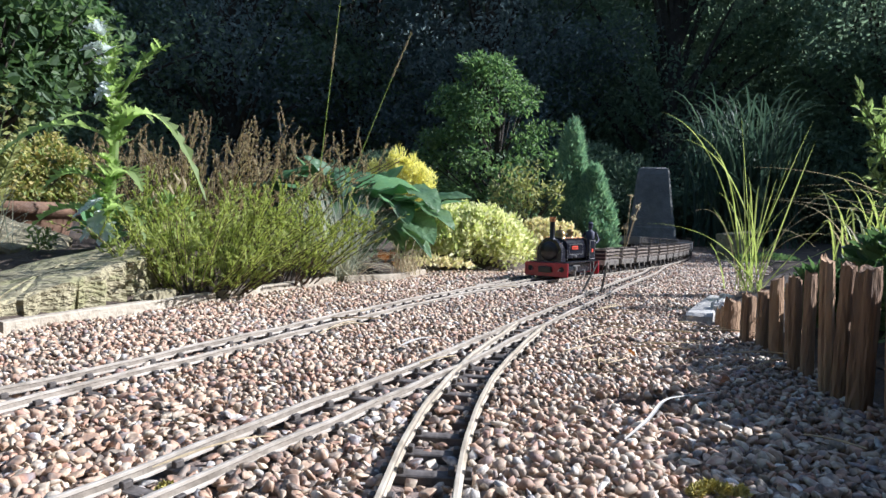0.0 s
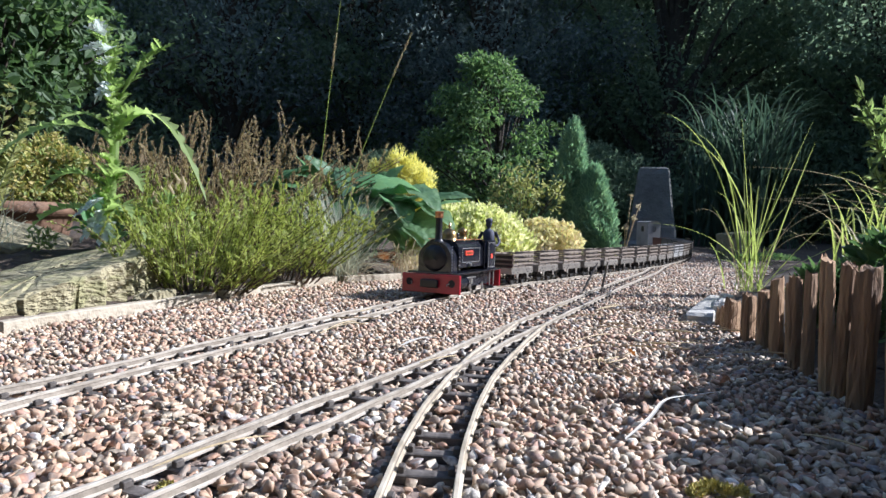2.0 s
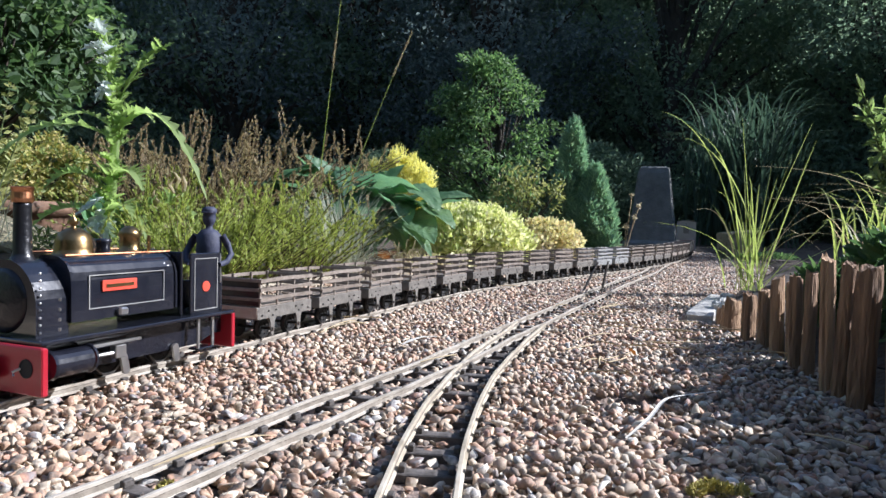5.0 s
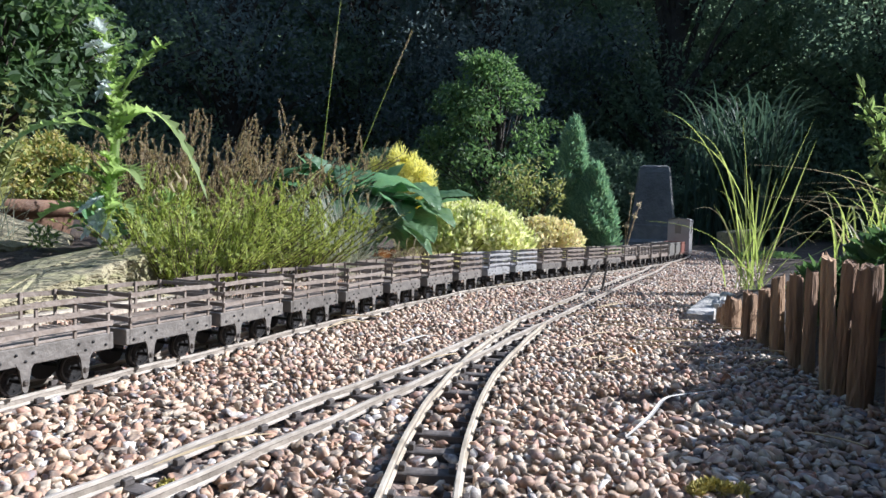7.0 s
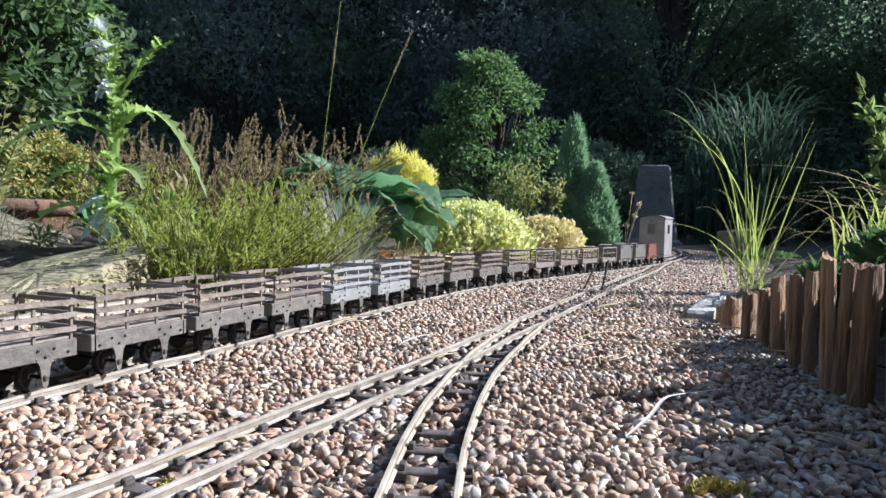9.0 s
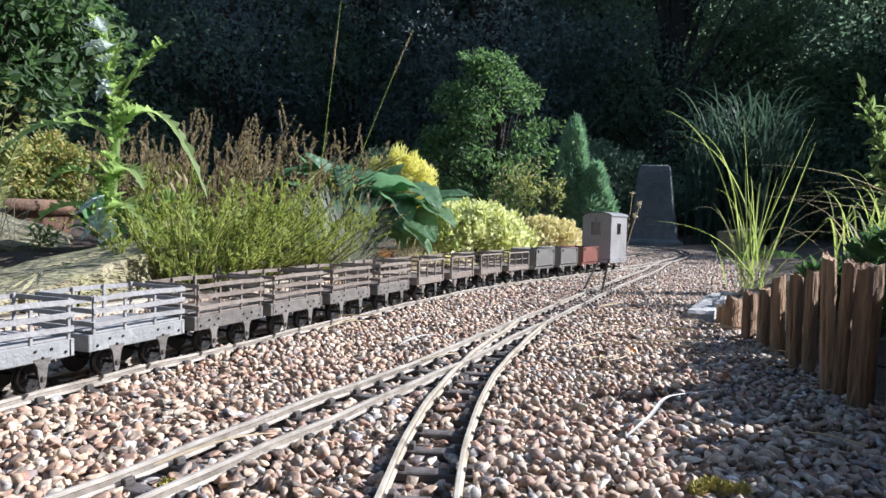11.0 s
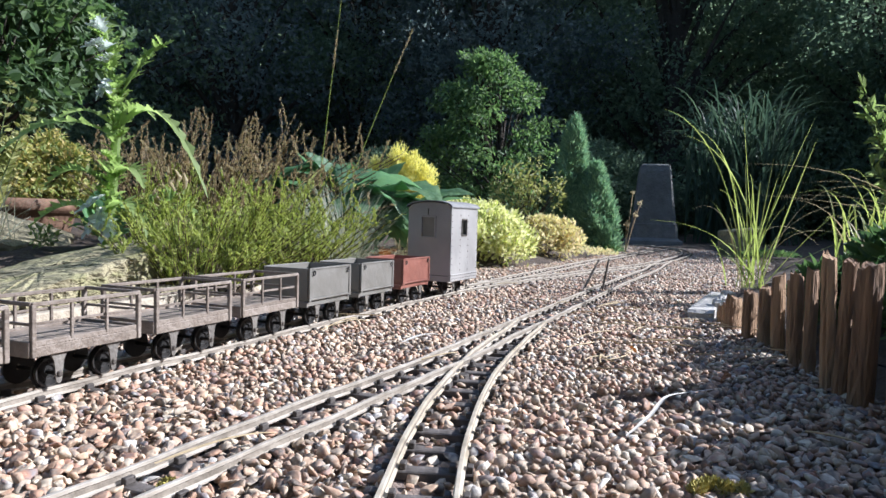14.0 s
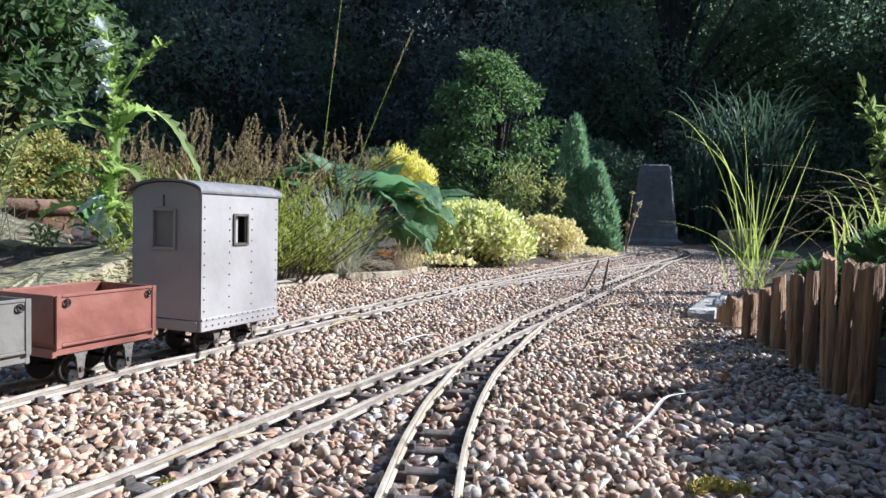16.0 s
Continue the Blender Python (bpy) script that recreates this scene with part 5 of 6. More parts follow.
for _ in range(95):
    z = rng.uniform(.02, .30)
    wd = .088 * max(.12, 1 - max(0, z - .06) / .26) * rng.uniform(.6, 1.35)
    a = rng.uniform(0, 2 * np.pi)
    cs.append((.050 + math.cos(a) * wd * .85, -.05 + math.sin(a) * wd * .7, z))
    rr.append((.021, .021, .046))
leaf_mass(c1, cs, rr, 2000, L_CONIFER, .030, .0046, up=.9, shell=.05)
th = plant("dead_flower_stalks", "thin stalks with withered pale flower heads", "plant", (.70, 2.60, 0))
for e in ((.02, 0, .23), (.035, 0, .15), (.0, 0, .11), (.05, 0, .19)):
    ln = bow((0, 0, 0), e, .01, 6)
    part("stalk", Geo().tube(ln, .0015, 4), M_STRAW, th)
    g = Geo()
    g.leaves(ln[-1] + rng.normal(0, .004, (14, 3)), unit(14), unit(14), np.full(14, .014), np.full(14, .007))
    part("flower_head", g, L_DRYBLADE, th)

# thistle-like plant behind the slab


def spiny_leaf(th, base, tip, sag, width, material=None, teeth=9, name="leaf"):
    """A leaf whose rim is cut into pointed lobes."""
    n = teeth * 2 + 1
    ln = bow(base, tip, sag, n)
    t = np.gradient(ln, axis=0)
    t /= np.linalg.norm(t, axis=1)[:, None]
    side = np.cross(t, [0, 0, 1.0])
    side /= np.linalg.norm(side, axis=1)[:, None] + 1e-9
    nrm = np.cross(side, t)
    u = np.linspace(0, 1, n)
    w = width * np.sin(np.pi * np.clip(u * .93 + .07, 0, 1) ** .9) ** .8
    lobe = np.where(np.arange(n) % 2 == 1, 1.0, .42)
    v = []
    for sg in (-1, 1):
        v.append(ln + side * (sg * w * lobe / 2)[:, None] + nrm * (w * lobe * rng.uniform(.08, .3, n))[:, None] + t * (lobe * w * .18)[:, None])
        v.append(ln + side * (sg * w * .18)[:, None] + nrm * (w * .02)[:, None])
    allv = np.concatenate([v[0], v[1], ln, v[3], v[2]])
    f = [(b * n + i, b * n + i + 1, (b + 1) * n + i + 1, (b + 1) * n + i) for b in range(4) for i in range(n - 1)]
    return part(name, Geo().add(allv, f), material or L_THISTLE, th)


ts = plant("tall_thistle", "tall spiny thistle with silver stem and arching lobed leaves", "plant", (-.575, 1.16, .05))
stem = np.array([(0, 0, -.02), (.004, 0, .06), (.012, 0, .14), (.016, 0, .22), (.006, 0, .30), (-.004, 0, .36), (-.010, 0, .395)])
part("stem", Geo().tube(stem, [.010, .009, .008, .007, .006, .004, .002], 8), L_THISTLE, ts)
part("side_stem", Geo().tube([(.014, 0, .24), (.035, 0, .285), (.06, 0, .325), (.085, 0, .345), (.10, 0, .342)], [.005, .004, .003, .003, .001], 7), L_THISTLE, ts)
for base, tip, sag, w in (((.012, 0, .19), (.20, -.08, .085), .17, .036), ((.012, 0, .185), (-.17, -.06, .125), .10, .042), ((.014, 0, .21), (.09, -.02, .215), .05, .035), ((.014, 0, .2), (-.10, .02, .215), .05, .035),
                          ((0, 0, .05), (-.11, -.04, .03), .06, .06), ((0, 0, .06), (.09, -.05, .02), .07, .06), ((0, 0, .1), (-.09, -.03, .10), .06, .06), ((.01, 0, .12), (.08, -.04, .10), .05, .05)):
    spiny_leaf(ts, base, tip, sag, w, teeth=11)
for q in range(105):
    z = rng.uniform(.06, .385)
    a = rng.uniform(0, 2 * np.pi)
    b = np.array([np.interp(z, stem[:, 2], stem[:, 0]), 0, z])
    l = rng.uniform(.018, .036) * (1.2 - z)
    spiny_leaf(ts, b, b + [math.cos(a) * l, math.sin(a) * l, l * rng.uniform(.3, .9)], .004, rng.uniform(.018, .028), teeth=5)
for q in range(14):
    u = rng.uniform(.2, 1)
    b = np.array([.014 + .08 * u, 0, .24 + .105 * u ** .7])
    a = rng.uniform(0, 2 * np.pi)
    spiny_leaf(ts, b, b + [math.cos(a) * .018 + .006, math.sin(a) * .018, .016], .003, .014, teeth=4)
for b, e in (((0, -.012, .36), (-.015, -.03, .375)), ((0, -.012, .34), (-.022, -.03, .335)), ((.002, -.012, .335), (.012, -.03, .33)), ((.003, -.01, .31), (.01, -.026, .315)),
             ((.0, -.012, .07), (-.01, -.045, .02)), ((.002, -.012, .06), (.022, -.045, .015)), ((.002, -.014, .09), (-.02, -.05, .06)), ((.004, -.012, .285), (.0, -.02, .25))):
    for turn in (0, .012, -.01):
        spiny_leaf(ts, b, (e[0] + turn, e[1], e[2] + turn * .6), .004, .026, L_SILVER, 4, "silver_leaf")
dk = plant("dark_leaved_plant", "low plant with large dark rounded leaves", "plant", (-.605, 1.22, .05))
for tip in ((.02, -.05, .10), (.06, -.03, .075), (-.04, -.05, .08), (.0, -.06, .045), (.05, -.06, .02), (-.05, -.04, .03)):
    broad_leaf(dk, (0, 0, 0), tip, .035, .06)
pc = plant("pale_capsule_plant", "stems with clusters of pale upright seed pods", "plant", (-.475, 1.17, .05))
g = Geo()
for _ in range(16):
    p = np.array([rng.uniform(-.025, .03), rng.uniform(-.02, .02), rng.uniform(.02, .11)])
    g.tube([p, p + [rng.normal(0, .008), 0, .014], p + [rng.normal(0, .014), 0, .027]], [.002, .0035, .001], 6)
tagged(part("pod_mass", g, L_DRYBLADE, pc), kind="stuff")
twigs(pc, np.zeros(3), [(rng.uniform(-.03, .03), 0, rng.uniform(.04, .11)) for _ in range(9)], .0018, material=M_STEM)
leaf_mass(pc, [(0, 0, .05)], [(.04, .03, .05)], 120, L_THISTLE, .02, .010)
wp = plant("leafy_weed", "small bright green leafy weed on the stone", "plant", (-.69, 1.17, .055))
leaf_mass(wp, [(0, 0, .012)], [(.022, .018, .016)], 90, L_LAUREL, .014, .005)
twigs(wp, np.zeros(3), [(rng.uniform(-.02, .02), 0, .015) for _ in range(5)], .001, material=M_STEM)

# pot
pt = empty("plant_pot", "round terracotta pot with a thick rolled rim", "plant pot", at=(-1.06, 1.66, -.022))
part("body", Geo().lathe([(.00005, .02), (.115, .02), (.118, .03), (.135, .10), (.142, .125), (.155, .128), (.160, .138), (.160, .152), (.155, .158), (.146, .158), (.143, .150), (.140, .13), (.00005, .125)], (0, 0, 0), "z", 40), M_POT, pt, smooth=True)
part("foot", Geo().lathe([(.10, 0), (.118, 0), (.118, .022), (.10, .022)], (0, 0, 0), "z", 32), M_POT, pt)
bx = plant("potted_box_shrub", "bushy small-leaved shrub with golden tips in a terracotta pot", "shrub", (-1.06, 1.66, .098))
ends = [(rng.uniform(-.17, .19), rng.uniform(-.10, .10), rng.uniform(.05, .185)) for _ in range(40)]
twigs(bx, np.zeros(3), ends, .003)
leaf_mass(bx, [(0, 0, .08)] + ends, [(.13, .11, .075)] + [(.034, .03, .026)] * 40, 1500, L_POTPLANT, .016, .008, up=.3)
# wispy stalks and fronds by the pot
ws = plant("wispy_grass", "thin grey wispy stalks in front of the pot", "grass", (-.78, 1.15, .045))
tuft(ws, 42, .05, wild_tips(.14, .17, .02), .0016, L_FESCUE)
fr = plant("fern_fronds", "green feathery fronds reaching in from the bed", "fern", (-.815, 1.20, .05))
for tip, s in (((.09, 0, .25), .03), ((.10, -.03, .215), .04), ((.05, 0, .28), .02), ((.06, -.03, .17), .05)):
    ln = bow((0, 0, 0), tip, s, 14)
    g = Geo().tube(ln, np.linspace(.002, .0006, 14), 4)
    fq = part("frond_stem", g, M_STEM, fr)
    g = Geo()
    for i in range(3, 14):
        for sg in (-1, 1):
            n = 3
            g.leaves(ln[i] + rng.normal(0, .002, (n, 3)), np.array([[sg * .5, .4 * sg, .5]]) + unit(n) * .25, unit(n), np.full(n, .030 * (1.1 - i / 16)), np.full(n, .007))
    part("leaf_spray", g, L_SHRUB, fq)

# sedge on the bank by the log fence
sg_ = plant("sedge_clump", "clump of long arching lime-green sedge blades", "grass", (.462, 1.02, .022))
g, gd = Geo(), Geo()
for tip, sag in (((-.148, -.02, .262), .06), ((-.02, 0, .265), .02), ((.09, 0, .262), .03), ((.105, .02, .232), .05), ((-.118, -.02, .225), .07), ((-.095, 0, .237), .06), ((.02, -.02, .195), .07), ((-.05, .02, .15), .09),
                 ((-.18, -.05, .098), .10), ((.12, -.02, .12), .07), ((.06, 0, .21), .05), ((-.07, -.03, .20), .05), ((.0, .03, .19), .05), ((.15, -.04, .09), .09), ((.045, .01, .18), .0), ((-.035, 0, .11), .12)):
    base_ = (rng.normal(0, .012), rng.normal(0, .012), 0)
    g.blade(arch(base_, tip, .02, 12) if tip[0] < -.04 else bow(base_, tip, .012, 12), .0034)
for q in range(20):
    a, rr_ = rng.uniform(0, 2 * np.pi), rng.uniform(.03, .12)
    g.blade(arch((rng.normal(0, .014), rng.normal(0, .014), 0), (math.cos(a) * rr_, math.sin(a) * rr_ * .6, rng.uniform(.05, .19)), rng.uniform(-.02, .03), 10), rng.uniform(.0018, .0032))
for tip, sag in (((.16, -.1, .13), .10), ((.18, -.12, .10), .10), ((-.10, -.03, .115), .05), ((.08, -.06, .06), .10), ((.13, -.1, .06), .09)):
    gd.blade(arch((rng.normal(0, .012), 0, 0), tip, sag, 12), .0034)
each_blade(g, L_SEDGE, sg_, "blade")
each_blade(gd, L_DRYBLADE, sg_, "dry_blade")
sg2 = plant("sedge_clump", "second sedge clump with dry tips behind the fence", "grass", (.62, .98, .035))
g, gd = Geo(), Geo()
for q in range(46):
    a, rr_ = rng.uniform(0, 2 * np.pi), rng.uniform(.05, .17)
    (g if q % 5 else gd).blade(arch((rng.normal(0, .02), rng.normal(0, .02), 0), (math.cos(a) * rr_, math.sin(a) * rr_ * .7, rng.uniform(.04, .17)), rng.uniform(.02, .08), 10), rng.uniform(.0022, .0038))
for tip, sag in (((-.22, -.05, .165), .02), ((-.19, -.06, .12), .025), ((-.20, -.03, .125), -.0), ((-.14, -.05, .14), .03)):
    gd.blade(arch((.05, -.05, .08), tip, sag, 12), .003)
each_blade(g, L_SEDGE, sg2, "blade")
each_blade(gd, L_DRYBLADE, sg2, "dry_blade")
# greenery behind the fence; the nearer three are unseen, added to shade the gravel
for x, y, w, h in ((.405, .36, .055, .125), (.410, .455, .052, .110), (.425, .56, .05, .080), (.44, .68, .05, .045)):
    lw_ = plant("low_evergreen", "low dark evergreen behind the log fence, added mostly for its shade", "plant", (x, y, .025), "plants behind the fence")
    cs = [(0, 0, h * .35)] + [(rng.normal(0, w * .5), rng.normal(0, w * .5), rng.uniform(.2, .8) * h) for _ in range(12)]
    leaf_mass(lw_, cs, [(w, w, h * .5)] + [(.022, .022, .02)] * 12, 760, L_DARKSHRUB, .020, .009, up=.5)
    twigs(lw_, np.zeros(3), [(rng.normal(0, w * .4), rng.normal(0, w * .4), h * .6) for _ in range(7)], .002)
# leafy shrub at the right of the bank
rs_ = plant("leafy_shrub", "upright shrub with glossy light green oval leaves", "shrub", (.885, 1.24, .02))
ends = [(-.155, -.02, .365), (-.14, 0, .335), (-.10, 0, .31), (-.12, -.02, .27), (-.08, .02, .34), (-.05, -.02, .25), (-.11, 0, .21), (-.09, -.03, .17), (0, 0, .3), (.05, 0, .25), (-.10, -.02, .14)]
tw = Geo()
lv = Geo()
for e in ends:
    ln = bow((rng.normal(0, .01), 0, 0), e, .05, 12)
    tw.tube(ln, np.linspace(.003, .001, 12), 5)
    n = 46
    u = rng.uniform(.35, 1, n) * 11
    i = np.minimum(u.astype(int), 10)
    p = ln[i] + (ln[i + 1] - ln[i]) * (u - i)[:, None]
    lv.leaves(p, unit(n) + (ln[-1] - ln[-4]) * 12, unit(n) + [0, 0, .6], rng.uniform(.018, .029, n), rng.uniform(.007, .011, n))
tagged(part("stem_mass", tw, M_STEM, rs_), kind="stuff")
tagged(part("foliage", lv, L_LAUREL, rs_), kind="stuff")

# tall grass behind the sedge
tg = plant("tall_ornamental_grass", "large dark clump of arching ornamental grass", "grass", (1.80, 4.05, 0))
g = Geo()
for q in range(420):
    a, rr_ = rng.uniform(0, 2 * np.pi), rng.uniform(.1, .62)
    g.blade(arch((rng.normal(0, .13), rng.normal(0, .1), 0), (math.cos(a) * rr_, math.sin(a) * rr_ * .8, rng.uniform(.25, .92)), rng.uniform(.05, .3), 10), rng.uniform(.010, .019))
tagged(part("blade_mass", g, L_TALLGRASS, tg), kind="stuff")

# low ground cover strips
for (x, y, w, d, z), mm in (((.47, 2.32, .13, .07, .018), L_PEACH), ((.60, 2.62, .10, .06, .022), L_MAPLE), ((-.02, 1.62, .10, .05, .02), L_PEACH), ((1.16, 2.42, .12, .05, .02), L_MAPLE)):
    gcv = plant("ground_cover", "low creeping leafy ground cover at the gravel edge", "plant", (x, y, 0), "ground cover patches")
    leaf_mass(gcv, [(0, 0, .006)], [(w, d, z)], 420, mm, .013, .007, up=.5, flat=1)

# leaf litter by the mound
for q in range(30):
    x, y = (-.10 + rng.normal(0, .03), 1.60 + rng.normal(0, .035)) if q < 20 else (.02 + rng.normal(0, .1), 1.66)
    lf = broad_leaf(None, (0, 0, 0), (.022, 0, .004), .008, .016, M_DEADLEAF, "dead_leaf", .8)
    lf.matrix_basis = pose(x, y, float(bed_height(np.array(x), np.array(y))) + .004 + rng.uniform(0, .012), rng.uniform(-50, 50), rng.uniform(-40, 40), rng.uniform(0, 360))
    tagged(lf, "curled brown dead leaf lying on the soil", "leaf", "fallen leaves")
for x, y in ((.170, .583), (.205, .49)):
    lf = broad_leaf(None, (0, 0, 0), (.010, 0, .004), .003, .007, M_DEADLEAF, "dead_leaf", .8)
    lf.matrix_basis = pose(x, y, .003, rng.uniform(-60, 60), rng.uniform(-40, 10), rng.uniform(0, 360))
    tagged(lf, "small orange-brown dead leaf on the gravel", "leaf", "leaves on the gravel")

# two bent dark stalks, straw, bleached strip, moss
for a, b in (((.252, 1.21, -.01), (.284, 1.23, .047)), ((.2855, 1.205, -.01), (.297, 1.21, .050))):
    st = part("dark_rod", Geo().tube(bow(a, b, .002, 6), [.0016, .0020, .0022, .0021, .0018, .0012], 6), M_IRON)
    tagged(st, "thin dark metal rod standing in the gravel", "rod", "rods by the turnout")
for a, b in (((-.118, .665), (-.092, .735)), ((-.112, .690), (-.080, .715))):
    st = part("straw", Geo().tube(bow((*a, .002), (*b, .004), .008, 8, .006), .0006, 4), M_STRAW)
    tagged(st, "dry straw-coloured grass stem lying on the gravel", "straw", "straws on the gravel")
for q in range(46):
    if q < 8:
        a = np.array([(.215, .858), (.20, .70), (.131, .575), (.113, .609), (.18, .64), (.24, .75), (.16, .80), (.13, .545)][q])
    else:
        a = np.array([rng.uniform(.10, .30), rng.uniform(.50, .95)]) if q < 32 else np.array([rng.uniform(-.2, .3), rng.uniform(.35, 1.2)])
    l, ang = rng.uniform(.015, .06), rng.normal(0, .9)
    b = a + l * np.array([math.cos(ang), math.sin(ang)])
    st = part("straw", Geo().tube(bow((*a, .002), (*b, .003), rng.uniform(0, .006), 6, rng.normal(0, .004)), .0006, 4), M_STRAW)
    tagged(st, "dry straw-coloured grass stem lying on the gravel", "straw", "straws on the gravel")
g = Geo()
sp = spline([(.100, .355, .003), (.121, .383, .006), (.140, .416, .008), (.158, .436, .006), (.197, .462, .004)], .004, 5)
sp = np.c_[sp]
g.blade(sp, .0026, .3)
tagged(part("bleached_strip", g, M_PALE), "curved bleached leaf strip lying on the gravel", "leaf")
g = Geo()
sp = spline([(-.127, .30, .002), (-.105, .325, .005), (-.088, .345, .003), (-.082, .352, .0)], .004, 5)
g.blade(sp, .003, .3)
tagged(part("bleached_strip", g, M_STRAW), "bent straw between the rails", "leaf")
g = Geo()
g.blade(spline([(-.034, .612, .002), (-.018, .628, .006), (.0, .640, .005), (.006, .642, .001)], .004, 5), .005, .3)
tagged(part("bleached_strip", g, M_PALE), "pale bent leaf strip beside the straight track", "leaf")
for q, (x, y) in enumerate(((.122, .306), (.132, .304), (-.117, .290), (.127, .309), (.138, .302), (.117, .302))):
    ms = plant("moss_patch", "small yellow-green cushion of moss among pebbles", "moss", (x, y, -.004), "moss patches")
    leaf_mass(ms, [(0, 0, 0)], [(.0032, .0028, .0022)], 90, M_MOSS, .003, .0018, "cushion", up=.8)

# ---------- trees and hedge behind ----------


def tree(name, label, at, height, crown, clumps, per, leafmaterial, ll, lw, trunk=.06, low=.15, thick=.7, puff=.26):
    th = empty(name, label, "tree" if trunk > .03 else "shrub", at=at)
    rx, ry, rz = crown
    tr = Geo()
    top = np.array([rng.normal(0, .1), rng.normal(0, .1), height * .8])
    ln = bow((0, 0, -.1), top, .0, 9, rng.normal(0, .12))
    tr.tube(ln, np.linspace(trunk, trunk * .25, 9), 8)
    cs = []
    for q in range(clumps):
        a, rad = rng.uniform(0, 2 * np.pi), rng.uniform(.35, 1) ** .6
        z = height * (low + (1 - low) * rng.random())
        prof = math.sin(math.pi * min(1, .14 + .80 * (z / height))) ** .9
        prof *= rng.uniform(.55, 1.2)
        c = np.array([math.cos(a) * rx * rad * prof, math.sin(a) * ry * rad * prof, z])
        cs.append(c)
        if q % 3 == 0:
            s = ln[min(8, max(1, int(8 * c[2] / height * .7)))]
            tr.tube(bow(s, c, rz * .1, 6), np.linspace(trunk * .35, trunk * .08, 6), 5)
    part("trunk", tr, M_BARK, th)
    k = rx * puff
    leaf_mass(th, cs, [(k * q, k * q, k * thick * q) for q in rng.uniform(.7, 1.3, len(cs))], per, leafmaterial, ll, lw, "crown", up=-.05, shell=.25)
    return th


tree("maple_shrub", "fresh green maple bush in dappled light", (.26, 4.25, 0), 1.12, (.46, .36, .5), 190, 34, L_MAPLE, .034, .015, .024, .05, thick=.45, puff=.19)
tree("hedge_shrub", "green shrub below the dark trees", (-.35, 4.6, 0), .50, (.55, .4, .3), 60, 190, L_BACK, 0.0350, 0.0196, .025)
tree("hedge_shrub", "dark shrub behind the conifer", (1.0, 5.0, 0), .62, (.6, .4, .3), 60, 190, L_BACK, 0.0350, 0.0196, .025)
tree("broadleaf_tree", "dark broad-leaved tree at the back of the garden", (-3.4, 5.6, 0), 3.6, (1.5, .9, 1.4), 110, 323, L_BACK, 0.0525, 0.0266, .09, .02)
tree("broadleaf_tree", "bluish dark tree in deep shade", (-1.9, 6.2, 0), 4.0, (1.5, .8, 1.6), 120, 304, L_BLUEBACK, 0.0504, 0.0238, .10, .05)
tree("broadleaf_tree", "shaded tree with pale blue-green sprays", (.35, 5.9, 0), 3.8, (1.3, .7, 1.6), 120, 285, L_BLUEBACK, 0.0434, 0.0196, .09, .15)
tree("broadleaf_tree", "dense dark green tree over the hedge", (2.0, 6.2, 0), 4.2, (1.6, .8, 1.6), 130, 304, L_BACK, 0.0434, 0.0210, .10, .05)
tree("broadleaf_tree", "dark tree filling the corner of the garden", (3.9, 5.6, 0), 3.8, (1.5, .9, 1.5), 120, 285, L_BACK, 0.0462, 0.0224, .09, .02)
tree("broadleaf_tree", "dark tree behind the flower bed", (-.7, 6.6, 0), 4.2, (1.3, .7, 1.6), 110, 285, L_BACK, 0.0462, 0.0224, .09, .05)
tree("overhanging_shrub", "dark shrub with large rounded leaves beside the bed", (-1.98, 2.85, 0), 1.40, (.55, .35, .5), 75, 85, L_DARKSHRUB, .046, .030, .03, .42)
# hedge wall closing the garden behind the trees
xs, zs = np.arange(-9, 9.01, .12), np.arange(-.2, 5.4, .12)
HX, HZ = np.meshgrid(xs, zs)
HY = 7.6 + .22 * np.sin(HX * 3.1) * np.sin(HZ * 2.7 + 1) + rng.normal(0, .06, HX.shape)
k = np.arange((len(zs) - 1) * (len(xs) - 1))
i0 = (k // (len(xs) - 1)) * len(xs) + k % (len(xs) - 1)
hedge = empty("hedge", "tall dark evergreen hedge closing the garden", "hedge")
v = np.stack([HX, HY, HZ], -1).reshape(-1, 3)
back = v + [0, .9, 0]
nv = len(v)
fq = np.stack([i0, i0 + 1, i0 + 1 + len(xs), i0 + len(xs)], 1)
g = Geo().add(np.concatenate([v, back]), np.concatenate([fq, fq[:, ::-1] + nv]))
tl = np.arange(len(xs) - 1) + (len(zs) - 1) * len(xs)
g.f.append(np.stack([tl, tl + 1, tl + 1 + nv, tl + nv], 1))
part("hedge_core", g, M_DEEPLEAF, hedge)
n = 110000
gl = Geo()
hx, hz = rng.uniform(-8, 8, n), rng.uniform(0, 5.0, n)
hy = 7.52 + .22 * np.sin(hx * 3.1) * np.sin(hz * 2.7 + 1) - rng.random(n) * .25
gl.leaves(np.stack([hx, hy, hz], -1), unit(n) + [0, -.5, 0], unit(n) + [0, -.8, .3], rng.uniform(.04, .075, n), rng.uniform(.018, .033, n), plain_under=.2)
tagged(part("hedge_leaves", gl, L_BACK, hedge), kind="stuff")


